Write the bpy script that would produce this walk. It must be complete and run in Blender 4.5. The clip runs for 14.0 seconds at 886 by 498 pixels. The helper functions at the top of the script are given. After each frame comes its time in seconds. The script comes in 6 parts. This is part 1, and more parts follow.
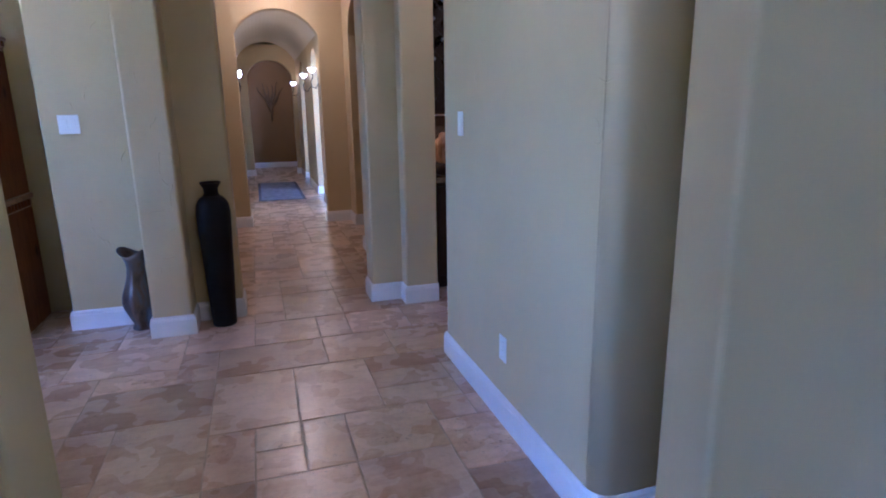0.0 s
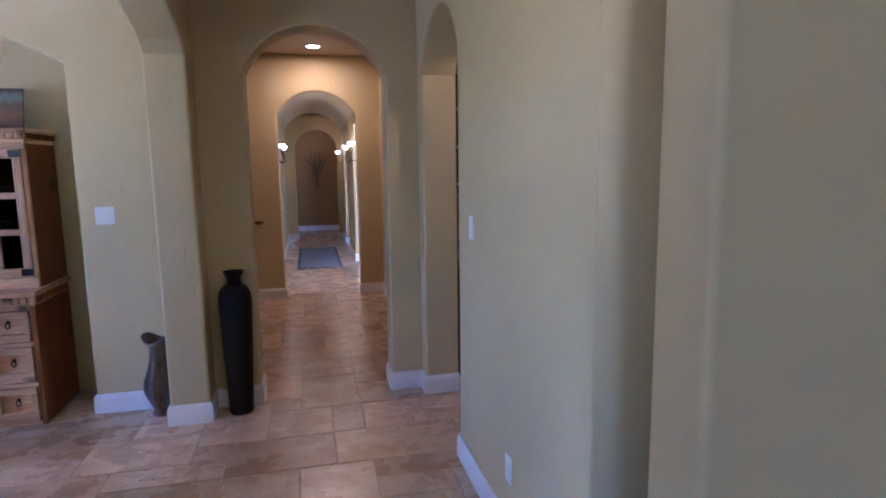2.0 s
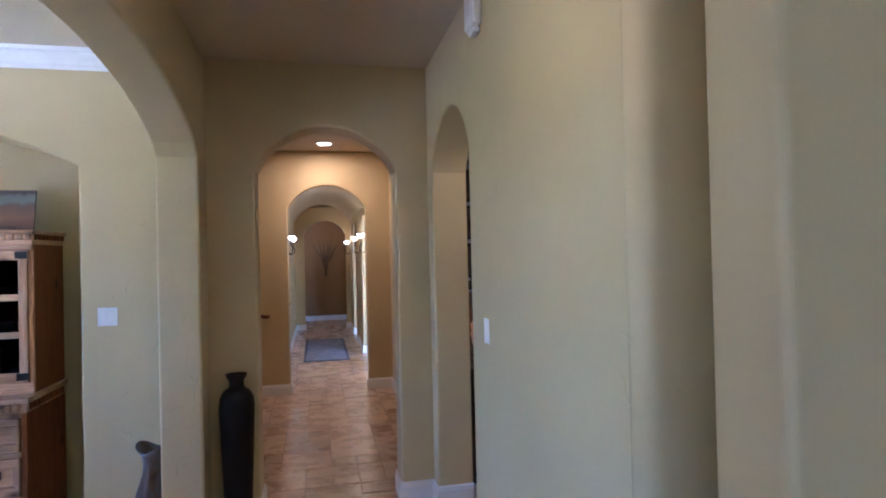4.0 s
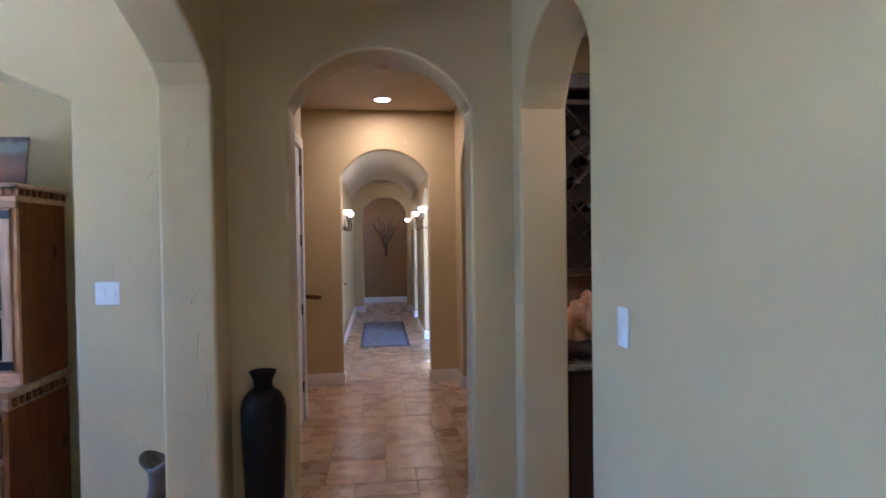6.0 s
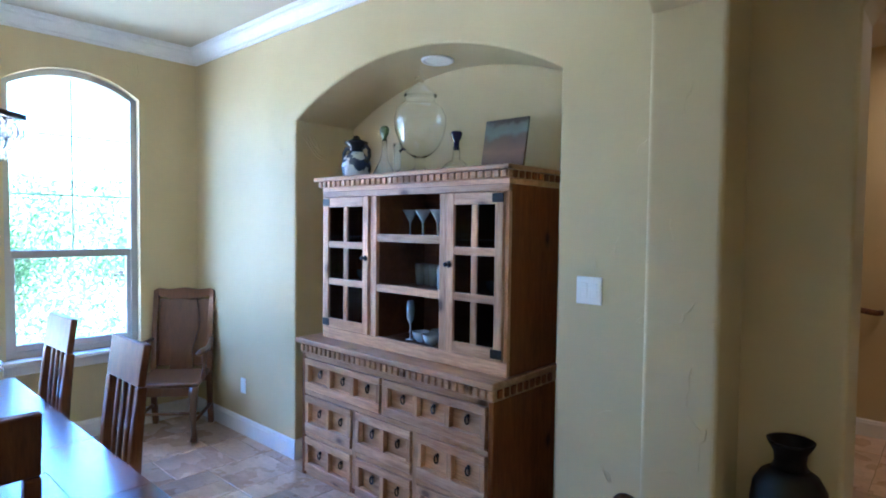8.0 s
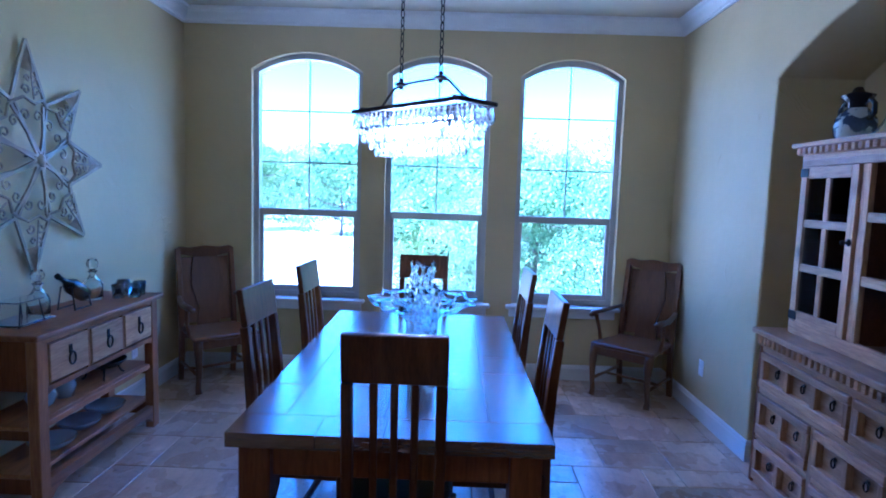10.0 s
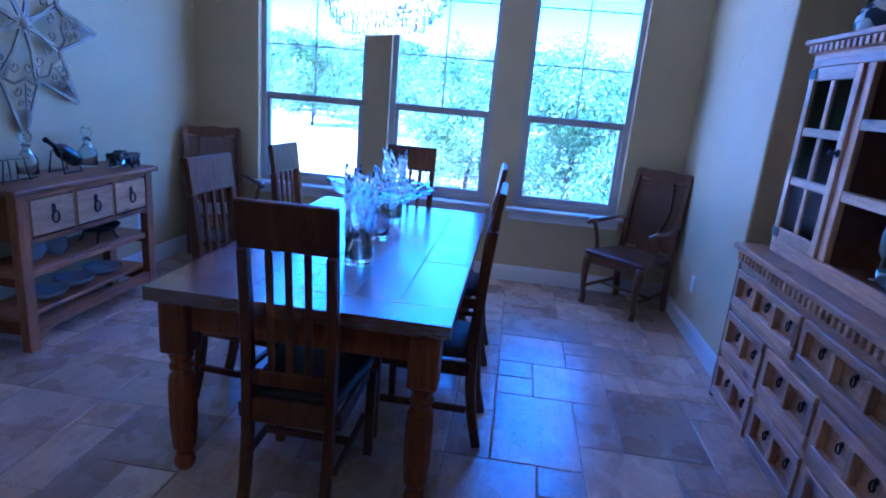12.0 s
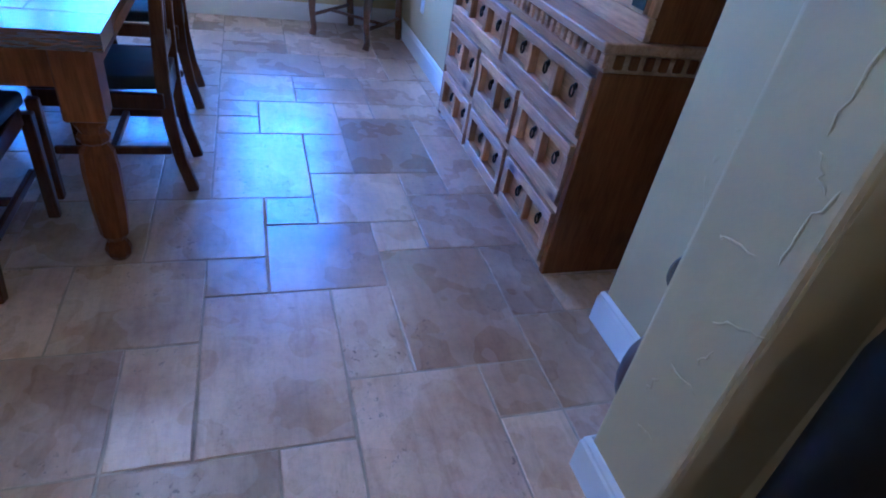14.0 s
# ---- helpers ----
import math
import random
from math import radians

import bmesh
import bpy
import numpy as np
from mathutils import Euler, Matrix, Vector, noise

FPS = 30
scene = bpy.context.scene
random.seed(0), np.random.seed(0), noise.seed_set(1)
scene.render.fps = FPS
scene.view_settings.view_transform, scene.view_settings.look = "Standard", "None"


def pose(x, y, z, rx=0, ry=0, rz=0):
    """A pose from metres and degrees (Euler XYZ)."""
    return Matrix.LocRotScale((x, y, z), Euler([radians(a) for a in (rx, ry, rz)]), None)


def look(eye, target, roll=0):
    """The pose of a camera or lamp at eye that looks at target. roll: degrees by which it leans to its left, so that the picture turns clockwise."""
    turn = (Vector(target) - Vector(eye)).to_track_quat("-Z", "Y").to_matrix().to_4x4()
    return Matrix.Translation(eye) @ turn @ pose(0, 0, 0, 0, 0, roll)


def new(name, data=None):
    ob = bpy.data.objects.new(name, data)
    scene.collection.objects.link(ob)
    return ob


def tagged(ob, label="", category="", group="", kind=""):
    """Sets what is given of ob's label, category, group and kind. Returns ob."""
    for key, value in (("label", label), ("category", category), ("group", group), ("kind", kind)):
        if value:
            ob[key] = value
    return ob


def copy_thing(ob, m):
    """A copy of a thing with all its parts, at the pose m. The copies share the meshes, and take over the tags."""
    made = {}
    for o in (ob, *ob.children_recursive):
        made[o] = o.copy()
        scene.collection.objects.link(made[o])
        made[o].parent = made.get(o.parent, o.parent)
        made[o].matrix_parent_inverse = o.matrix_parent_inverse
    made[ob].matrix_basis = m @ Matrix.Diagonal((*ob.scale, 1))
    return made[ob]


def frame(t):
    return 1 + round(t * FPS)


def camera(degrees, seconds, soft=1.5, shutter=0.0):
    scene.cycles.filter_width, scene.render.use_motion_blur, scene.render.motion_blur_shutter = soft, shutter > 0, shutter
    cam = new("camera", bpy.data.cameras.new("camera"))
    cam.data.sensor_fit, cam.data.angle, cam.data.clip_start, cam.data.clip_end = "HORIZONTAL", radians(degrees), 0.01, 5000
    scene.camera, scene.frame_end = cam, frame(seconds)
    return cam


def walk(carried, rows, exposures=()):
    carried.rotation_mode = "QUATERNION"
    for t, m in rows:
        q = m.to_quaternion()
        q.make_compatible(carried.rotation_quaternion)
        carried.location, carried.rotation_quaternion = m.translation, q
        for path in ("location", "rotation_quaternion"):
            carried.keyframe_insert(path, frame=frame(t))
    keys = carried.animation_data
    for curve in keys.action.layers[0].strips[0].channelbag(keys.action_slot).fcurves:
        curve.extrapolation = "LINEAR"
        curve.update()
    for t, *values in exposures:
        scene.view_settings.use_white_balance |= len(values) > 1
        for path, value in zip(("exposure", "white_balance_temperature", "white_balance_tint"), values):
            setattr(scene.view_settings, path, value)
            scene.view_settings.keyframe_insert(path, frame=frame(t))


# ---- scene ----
# the camera and its walk: seconds, eye, target, roll
cam = camera(75.2, 14.0, soft=1.9)
PATH = [
    (0, (-0.208, 2.844, 1.41), (0.378, 4.698, 0.942), -0.9),
    (0.5, (-0.118, 2.874, 1.466), (0.355, 4.771, 1.044), -0.5),
    (1, (-0.016, 2.873, 1.534), (0.44, 4.778, 1.131), -0.4),
    (1.5, (0.011, 2.881, 1.587), (0.46, 4.795, 1.218), -0.4),
    (2, (-0.007, 2.888, 1.637), (0.439, 4.817, 1.36), -0.8),
    (2.5, (-0.013, 2.883, 1.689), (0.423, 4.828, 1.537), -1.1),
    (3, (-0.03, 2.882, 1.704), (0.399, 4.835, 1.682), -1.3),
    (3.2, (-0.037, 2.886, 1.719), (0.392, 4.839, 1.733), -1.4),
    (5.5, (0.074, 3.677, 1.638), (0.493, 5.632, 1.662), -0.7),
    (6, (0.055, 3.99, 1.613), (0.277, 5.977, 1.579), -0.8),
    (6.5, (0.068, 4.25, 1.631), (-0.21, 6.23, 1.603), 1.1),
    (7, (0.021, 4.446, 1.625), (-0.682, 6.317, 1.556), 0.1),
    (7.5, (-0.067, 4.661, 1.63), (-0.99, 6.432, 1.528), -0.0),
    (8, (-0.15, 4.858, 1.629), (-1.488, 6.342, 1.548), 0.7),
    (8.5, (-0.167, 5.031, 1.63), (-1.798, 6.185, 1.538), -0.5),
    (9, (-0.094, 5.072, 1.633), (-1.935, 5.837, 1.483), 1.1),
    (9.2, (-0.069, 5.103, 1.622), (-1.966, 5.721, 1.484), 1.1),
    (11.3, (-0.059, 5.562, 1.594), (-1.913, 4.922, 1.199), 2.2),
    (11.5, (-0.054, 5.641, 1.579), (-1.923, 5.072, 1.15), 2.0),
    (12, (-0.127, 5.743, 1.532), (-2.047, 5.533, 1.011), 5.1),
    (12.5, (-0.144, 5.841, 1.489), (-2.03, 5.981, 0.84), 5.2),
    (13, (-0.17, 5.906, 1.441), (-1.952, 6.286, 0.617), 6.2),
    (13.5, (-0.183, 5.938, 1.38), (-1.841, 6.412, 0.367), 6.9),
    (14, (-0.214, 5.974, 1.317), (-1.734, 6.574, 0.163), 10.1),
]
walk(cam, [(t, look(eye, target, roll)) for t, eye, target, roll in PATH],
     [(0, 4.45, 3740, 26), (1.5, 4.38, 3960, 29), (3.2, 4.53, 4110, 22), (5.5, 4.6, 3880, 21), (6.0, 4.6, 3900, 20), (6.6, 4.48, 4040, 15), (8.3, 4.4, 3840, 9), (9.2, 3.68, 3580, 12), (11.3, 3.2, 3280, 27), (12.5, 3.2, 3250, 26), (13.5, 3.78, 3260, 20), (14, 4.25, 3410, 18)])

# ---- world, light ----
world = bpy.data.worlds.new("sky")
scene.world = world
world.use_nodes = True
wn = world.node_tree.nodes
sky = wn.new("ShaderNodeTexSky")
sky.sky_type, sky.sun_disc = "NISHITA", False
sky.sun_elevation, sky.sun_rotation = radians(58), radians(125)
sky.ozone_density, sky.dust_density = 2.0, 2.0
wn["Background"].inputs["Strength"].default_value = 0.15
world.node_tree.links.new(sky.outputs["Color"], wn["Background"].inputs["Color"])

sun = new("sun", bpy.data.lights.new("sun", "SUN"))
sun.data.energy, sun.data.angle, sun.data.color = 5.0, radians(0.5), (1.0, 0.95, 0.87)
sun.matrix_world = look((20, -14, 38), (0, 0, 0))


def lamp(name, place, kind, energy, colour, size=0.1, aim=None):
    ob = new(name, bpy.data.lights.new(name, kind))
    ob.data.energy, ob.data.color = energy, colour
    if kind == "AREA":
        ob.data.shape, ob.data.size = "DISK", size
    else:
        ob.data.shadow_soft_size = size
    ob.matrix_world = look(place, aim) if aim else Matrix.Translation(place)
    return ob


WARM = (1.0, 0.53, 0.19)


# ---- materials ----
def material(name, rough=0.5, metal=0.0):
    m = bpy.data.materials.new(name)
    m.use_nodes = True
    nt = m.node_tree
    b = nt.nodes["Principled BSDF"]
    b.inputs["Roughness"].default_value, b.inputs["Metallic"].default_value = rough, metal
    return m, nt, b


def node(nt, kind, **inputs):
    n = nt.nodes.new("ShaderNode" + kind)
    for key, value in inputs.items():
        n.inputs[key.replace("_", " ")].default_value = value
    return n


def coords(nt, scale=(1, 1, 1), world_space=False):
    """Object or world coordinates, scaled."""
    mp = node(nt, "Mapping", Scale=scale)
    if world_space:
        nt.links.new(nt.nodes.new("ShaderNodeNewGeometry").outputs["Position"], mp.inputs["Vector"])
    else:
        nt.links.new(nt.nodes.new("ShaderNodeTexCoord").outputs["Object"], mp.inputs["Vector"])
    return mp.outputs["Vector"]


def ramp(nt, fac, stops):
    r = nt.nodes.new("ShaderNodeValToRGB")
    el = r.color_ramp.elements
    while len(el) < len(stops):
        el.new(0.5)
    for e, (p, c) in zip(el, stops):
        e.position, e.color = p, (*c, 1)
    nt.links.new(fac, r.inputs["Fac"])
    return r.outputs["Color"]


def noise_tex(nt, vec, scale, detail=4, rough=0.55, distort=0.0):
    n = node(nt, "TexNoise", Scale=scale, Detail=detail, Roughness=rough, Distortion=distort)
    nt.links.new(vec, n.inputs["Vector"])
    return n.outputs["Fac"]


def bump(nt, b, height, strength=0.2, distance=0.01, base=None):
    n = node(nt, "Bump", Strength=strength, Distance=distance)
    nt.links.new(height, n.inputs["Height"])
    if base is not None:
        nt.links.new(base, n.inputs["Normal"])
    nt.links.new(n.outputs["Normal"], b.inputs["Normal"])
    return n.outputs["Normal"]


def mix(nt, fac, a, b2, mode="MIX"):
    n = nt.nodes.new("ShaderNodeMix")
    n.data_type, n.blend_type = "RGBA", mode
    for value, key in ((fac, 0), (a, 6), (b2, 7)):
        if isinstance(value, (int, float)):
            n.inputs[key].default_value = value
        elif isinstance(value, tuple):
            n.inputs[key].default_value = (*value, 1)
        else:
            nt.links.new(value, n.inputs[key])
    return n.outputs[2]


def plaster(name, dark, light, relief=0.25, bare=0.63):
    """Hand-trowelled painted plaster."""
    m, nt, b = material(name, 0.62)
    v = coords(nt, world_space=True)
    broad = noise_tex(nt, v, 1.3, 3)
    nt.links.new(ramp(nt, broad, [(0.3, dark), (0.7, light)]), b.inputs["Base Color"])
    first = bump(nt, b, noise_tex(nt, v, 5.0, 3, 0.5, 0.6), relief, 0.02)
    # trowel ridges, thin and sparse
    ridge = ramp(nt, noise_tex(nt, v, 3.1, 2, 0.5, 1.4), [(0.60, (0, 0, 0)), (0.622, (1, 1, 1)), (0.627, (0, 0, 0))])
    here = ramp(nt, noise_tex(nt, v, 2.1, 2), [(bare, (0, 0, 0)), (bare + 0.05, (1, 1, 1))])
    ridge = mix(nt, 1.0, ridge, here, "MULTIPLY")
    second = bump(nt, b, ridge, min(1.0, relief * 2.2), 0.007, first)
    bump(nt, b, noise_tex(nt, v, 110, 2), 0.12, 0.002, second)
    return m


def plain(name, colour, rough=0.5, metal=0.0, vary=0.12, scale=6.0, relief=0.0, random_by=0.0):
    m, nt, b = material(name, rough, metal)
    v = coords(nt, world_space=False)
    lo, hi = tuple(c * (1 - vary) for c in colour), tuple(min(1, c * (1 + vary)) for c in colour)
    col = ramp(nt, noise_tex(nt, v, scale, 4), [(0.3, lo), (0.7, hi)])
    nt.links.new(col, b.inputs["Base Color"])
    if relief:
        bump(nt, b, noise_tex(nt, v, scale * 12, 3), relief, 0.004)
    return m


def wood(name, dark, mid, light, rough=0.4, axis=0, knots=0.0, relief=0.15, island=False, coat=0.0, cracks=False):
    """Wood with the grain along the axis."""
    m, nt, b = material(name, rough)
    stretch = [9.0, 9.0, 9.0]
    stretch[axis] = 0.9
    v = coords(nt, tuple(stretch), True)
    if island:
        info = nt.nodes.new("ShaderNodeObjectInfo")
        add = nt.nodes.new("ShaderNodeVectorMath")
        add.operation = "ADD"
        sc = nt.nodes.new("ShaderNodeVectorMath")
        sc.operation = "SCALE"
        sc.inputs["Scale"].default_value = 60
        comb = nt.nodes.new("ShaderNodeCombineXYZ")
        for k in "XYZ":
            nt.links.new(info.outputs["Random"], comb.inputs[k])
        nt.links.new(comb.outputs[0], sc.inputs[0])
        nt.links.new(v, add.inputs[0])
        nt.links.new(sc.outputs[0], add.inputs[1])
        v = add.outputs[0]
    grain = noise_tex(nt, v, 2.2, 6, 0.62, 1.1)
    col = ramp(nt, grain, [(0.28, dark), (0.5, mid), (0.72, light)])
    fine = noise_tex(nt, v, 14.0, 3, 0.6)
    col = mix(nt, 0.25, col, ramp(nt, fine, [(0.35, tuple(c * 0.6 for c in dark)), (0.6, light)]), "MIX")
    if knots:
        ks = [5.5, 5.5, 5.5]
        ks[axis] = 3.2
        vo = node(nt, "TexVoronoi", Scale=1.0)
        kv = coords(nt, tuple(ks), True)
        nt.links.new(kv, vo.inputs["Vector"])
        spot = ramp(nt, vo.outputs["Distance"], [(0.07, (1, 1, 1)), (0.11, (0.5, 0.5, 0.5)), (0.2, (0, 0, 0))])
        col = mix(nt, spot, col, tuple(c * 0.45 for c in dark))
    if cracks:
        cs = [60.0, 60.0, 60.0]
        cs[axis] = 5.0
        cn = noise_tex(nt, coords(nt, tuple(cs), True), 1.0, 2, 0.5)
        cm = ramp(nt, cn, [(0.735, (0, 0, 0)), (0.76, (1, 1, 1))])
        col = mix(nt, cm, col, (0.012, 0.007, 0.005))
    if island:
        col = mix(nt, 1.0, col, ramp(nt, info.outputs["Random"], [(0.0, (0.72, 0.70, 0.68)), (0.5, (0.95, 0.95, 0.94)), (1.0, (1.15, 1.12, 1.08))]), "MULTIPLY")
    nt.links.new(col, b.inputs["Base Color"])
    if coat:
        b.inputs["Coat Weight"].default_value = coat
        b.inputs["Coat Roughness"].default_value = 0.13 + 0.13 * coat
        b.inputs["Coat IOR"].default_value = 1.5 + 0.35 * coat
    bump(nt, b, grain, relief, 0.004)
    return m


def stone():
    """Tumbled travertine: each tile its own tone, with clouds, bands and pits."""
    m, nt, b = material("travertine", 0.4)
    info = nt.nodes.new("ShaderNodeObjectInfo")
    v0 = coords(nt, (1, 1, 1), True)
    comb = nt.nodes.new("ShaderNodeCombineXYZ")
    for k in "XYZ":
        nt.links.new(info.outputs["Random"], comb.inputs[k])
    sc = nt.nodes.new("ShaderNodeVectorMath")
    sc.operation = "SCALE"
    sc.inputs["Scale"].default_value = 37
    add = nt.nodes.new("ShaderNodeVectorMath")
    nt.links.new(comb.outputs[0], sc.inputs[0])
    nt.links.new(v0, add.inputs[0])
    nt.links.new(sc.outputs[0], add.inputs[1])
    v = add.outputs[0]
    cloud = noise_tex(nt, v, 2.8, 5, 0.55, 0.3)
    col = ramp(nt, cloud, [(0.25, (0.38, 0.235, 0.125)), (0.45, (0.56, 0.40, 0.255)), (0.58, (0.65, 0.49, 0.335)), (0.78, (0.76, 0.61, 0.445))])
    vein = ramp(nt, noise_tex(nt, v, 1.5, 6, 0.65, 1.3), [(0.36, (0, 0, 0)), (0.5, (0.28, 0.28, 0.28)), (0.66, (0, 0, 0))])
    col = mix(nt, vein, col, (0.40, 0.225, 0.10))
    streak = noise_tex(nt, v, 1.0, 6, 0.7, 0.4)
    long_way = node(nt, "Mapping", Scale=(3.0, 17.0, 1.0))
    nt.links.new(v, long_way.inputs["Vector"])
    nt.links.new(long_way.outputs["Vector"], streak.node.inputs["Vector"])
    col = mix(nt, 0.75, col, ramp(nt, streak, [(0.32, (0.74, 0.68, 0.62)), (0.52, (1, 1, 1)), (0.7, (1.08, 1.08, 1.08))]), "MULTIPLY")
    grain = noise_tex(nt, v, 34, 6, 0.75)
    col = mix(nt, 0.8, col, ramp(nt, grain, [(0.3, (0.78, 0.74, 0.70)), (0.5, (1, 1, 1)), (0.7, (1.1, 1.1, 1.1))]), "MULTIPLY")
    tone = info.outputs["Color"]
    col = mix(nt, 1.0, col, tone, "MULTIPLY")
    pits_n = noise_tex(nt, v, 48, 4, 0.65, 0.6)
    where = noise_tex(nt, v, 3.0, 2)
    pitmask = mix(nt, 1.0, ramp(nt, pits_n, [(0.60, (0, 0, 0)), (0.66, (0.9, 0.9, 0.9))]), ramp(nt, where, [(0.5, (0, 0, 0)), (0.62, (1, 1, 1))]), "MULTIPLY")
    col = mix(nt, pitmask, col, (0.16, 0.10, 0.06))
    nt.links.new(col, b.inputs["Base Color"])
    r = ramp(nt, noise_tex(nt, v, 5, 2), [(0.3, (0.22, 0.22, 0.22)), (0.75, (0.36, 0.36, 0.36))])
    nt.links.new(r, b.inputs["Roughness"])
    first = bump(nt, b, noise_tex(nt, v, 7, 4, 0.55, 0.4), 0.2, 0.012)
    inv = ramp(nt, pitmask, [(0.0, (1, 1, 1)), (1.0, (0, 0, 0))])
    bump(nt, b, inv, 0.6, 0.005, first)
    b.inputs["Coat Weight"].default_value = 0.8
    b.inputs["Coat Roughness"].default_value = 0.3
    b.inputs["Coat IOR"].default_value = 1.6
    return m


def glass(name, colour=(1, 1, 1), rough=0.0, ior=1.45, clear=1.0):
    m, nt, b = material(name, rough)
    b.inputs["Base Color"].default_value = (*colour, 1)
    b.inputs["Transmission Weight"].default_value = clear
    b.inputs["IOR"].default_value = ior
    return m


def glowing(name, colour, strength):
    m, nt, b = material(name, 0.4)
    b.inputs["Emission Color"].default_value = (*colour, 1)
    b.inputs["Emission Strength"].default_value = strength
    return m


PAINT = plaster("olive_wall_paint", (0.515, 0.415, 0.20), (0.565, 0.46, 0.232))
CEILING_PAINT = plaster("ceiling_paint", (0.48, 0.39, 0.25), (0.52, 0.43, 0.28), 0.12)
CEILING_CREAM = plaster("dining_ceiling_paint", (0.60, 0.53, 0.36), (0.64, 0.57, 0.40), 0.1)
FRAME = plain("window_frame_paint", (0.46, 0.43, 0.38), 0.4, vary=0.05)
TRIM = plain("white_trim_paint", (0.78, 0.77, 0.74), 0.35, vary=0.04)
DOOR_WHITE = plain("white_door_paint", (0.74, 0.72, 0.68), 0.4, vary=0.04)
GROUT = plain("grout", (0.38, 0.30, 0.21), 0.9, vary=0.25, scale=14, relief=0.4)
STONE = stone()
PINE_X = wood("honey_pine_x", (0.30, 0.145, 0.058), (0.52, 0.292, 0.125), (0.67, 0.425, 0.22), 0.42, 0, 1, island=True)
PINE_Z = wood("honey_pine_z", (0.30, 0.145, 0.058), (0.52, 0.292, 0.125), (0.67, 0.425, 0.22), 0.42, 2, 1, island=True)
# same pine, darkened: the shade on sides and backs is in this colour
PINE_SHADED = wood("shaded_pine", (0.09, 0.027, 0.004), (0.16, 0.053, 0.008), (0.215, 0.08, 0.014), 0.5, 2, 1, island=True)
TABLE_X = wood("table_wood_x", (0.075, 0.028, 0.008), (0.135, 0.052, 0.014), (0.20, 0.085, 0.026), 0.27, 0, 0, 0.08, True, 1.0, True)
TABLE_Y = wood("table_wood_y", (0.075, 0.028, 0.008), (0.135, 0.052, 0.014), (0.20, 0.085, 0.026), 0.27, 1, 0, 0.08, True, 1.0, True)
TABLE_Z = wood("table_wood_z", (0.14, 0.042, 0.007), (0.24, 0.075, 0.011), (0.34, 0.115, 0.018), 0.4, 2, 0, 0.12, True)
CHAIR_WOOD = wood("chair_wood", (0.06, 0.022, 0.006), (0.105, 0.039, 0.010), (0.165, 0.064, 0.016), 0.42, 2, 0, 0.1, True, 0.14)
ARM_WOOD = wood("armchair_wood", (0.068, 0.027, 0.007), (0.118, 0.047, 0.012), (0.172, 0.073, 0.021), 0.36, 2, 0, 0.1, True, 0.3)
for dull in (TABLE_Z, CHAIR_WOOD, PINE_SHADED):
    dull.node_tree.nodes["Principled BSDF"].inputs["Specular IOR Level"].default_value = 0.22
LEATHER = plain("black_leather", (0.022, 0.02, 0.02), 0.38, vary=0.3, scale=20, relief=0.3)
IRON = plain("black_iron", (0.02, 0.018, 0.017), 0.45, 0.6, 0.3, 30, 0.15)
BRONZE = plain("dark_bronze", (0.05, 0.035, 0.025), 0.4, 0.8, 0.3, 25, 0.1)
PLASTIC = plain("white_plastic", (0.8, 0.79, 0.76), 0.35, vary=0.02)
CLEAR = glass("clear_glass", (0.97, 0.99, 1.0), 0.0, 1.09)
CLEAR.node_tree.nodes["Principled BSDF"].inputs["Coat Weight"].default_value = 1.0
CRYSTAL = glass("crystal_glass", (0.93, 0.98, 1.0), 0.0, 1.42, 0.98)
DRINKING = glass("drinking_glass", (0.80, 0.90, 1.0), 0.02, 1.35, 0.66)
DRINKING.node_tree.nodes["Principled BSDF"].inputs["Coat Weight"].default_value = 1.0
PANE = glass("window_glass", (1, 1, 1), 0.0, 1.0)
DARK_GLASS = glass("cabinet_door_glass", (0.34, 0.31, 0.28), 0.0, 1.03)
DROP = glass("drop_glass", (0.97, 0.98, 1.0), 0.1, 1.3, 0.85)
DROP.node_tree.nodes["Principled BSDF"].inputs["Coat Weight"].default_value = 0.6


# ---- building blocks ----
def part(name, bm, mat, parent=None, label="", smooth=False):
    """Links a bmesh as one mesh object under a thing or a part."""
    me = bpy.data.meshes.new(name)
    bm.normal_update()
    bm.to_mesh(me)
    bm.free()
    for mm in mat if isinstance(mat, (list, tuple)) else [mat]:
        me.materials.append(mm)
    if smooth:
        for p in me.polygons:
            p.use_smooth = True
    ob = new(name, me)
    if parent:
        ob.parent = parent
    if label:
        ob["label"] = label
    return ob


def block(x0, y0, z0, x1, y1, z1, bevel=0.0, seg=1, bm=None):
    bm = bm or bmesh.new()
    vs = bmesh.ops.create_cube(bm, size=1.0)["verts"]
    for v in vs:
        v.co = ((x0 + x1) / 2 + v.co.x * (x1 - x0), (y0 + y1) / 2 + v.co.y * (y1 - y0), (z0 + z1) / 2 + v.co.z * (z1 - z0))
    if bevel:
        es = list({e for v in vs for e in v.link_edges})
        bmesh.ops.bevel(bm, geom=es, offset=bevel, segments=seg, affect="EDGES", profile=0.5)
    return bm


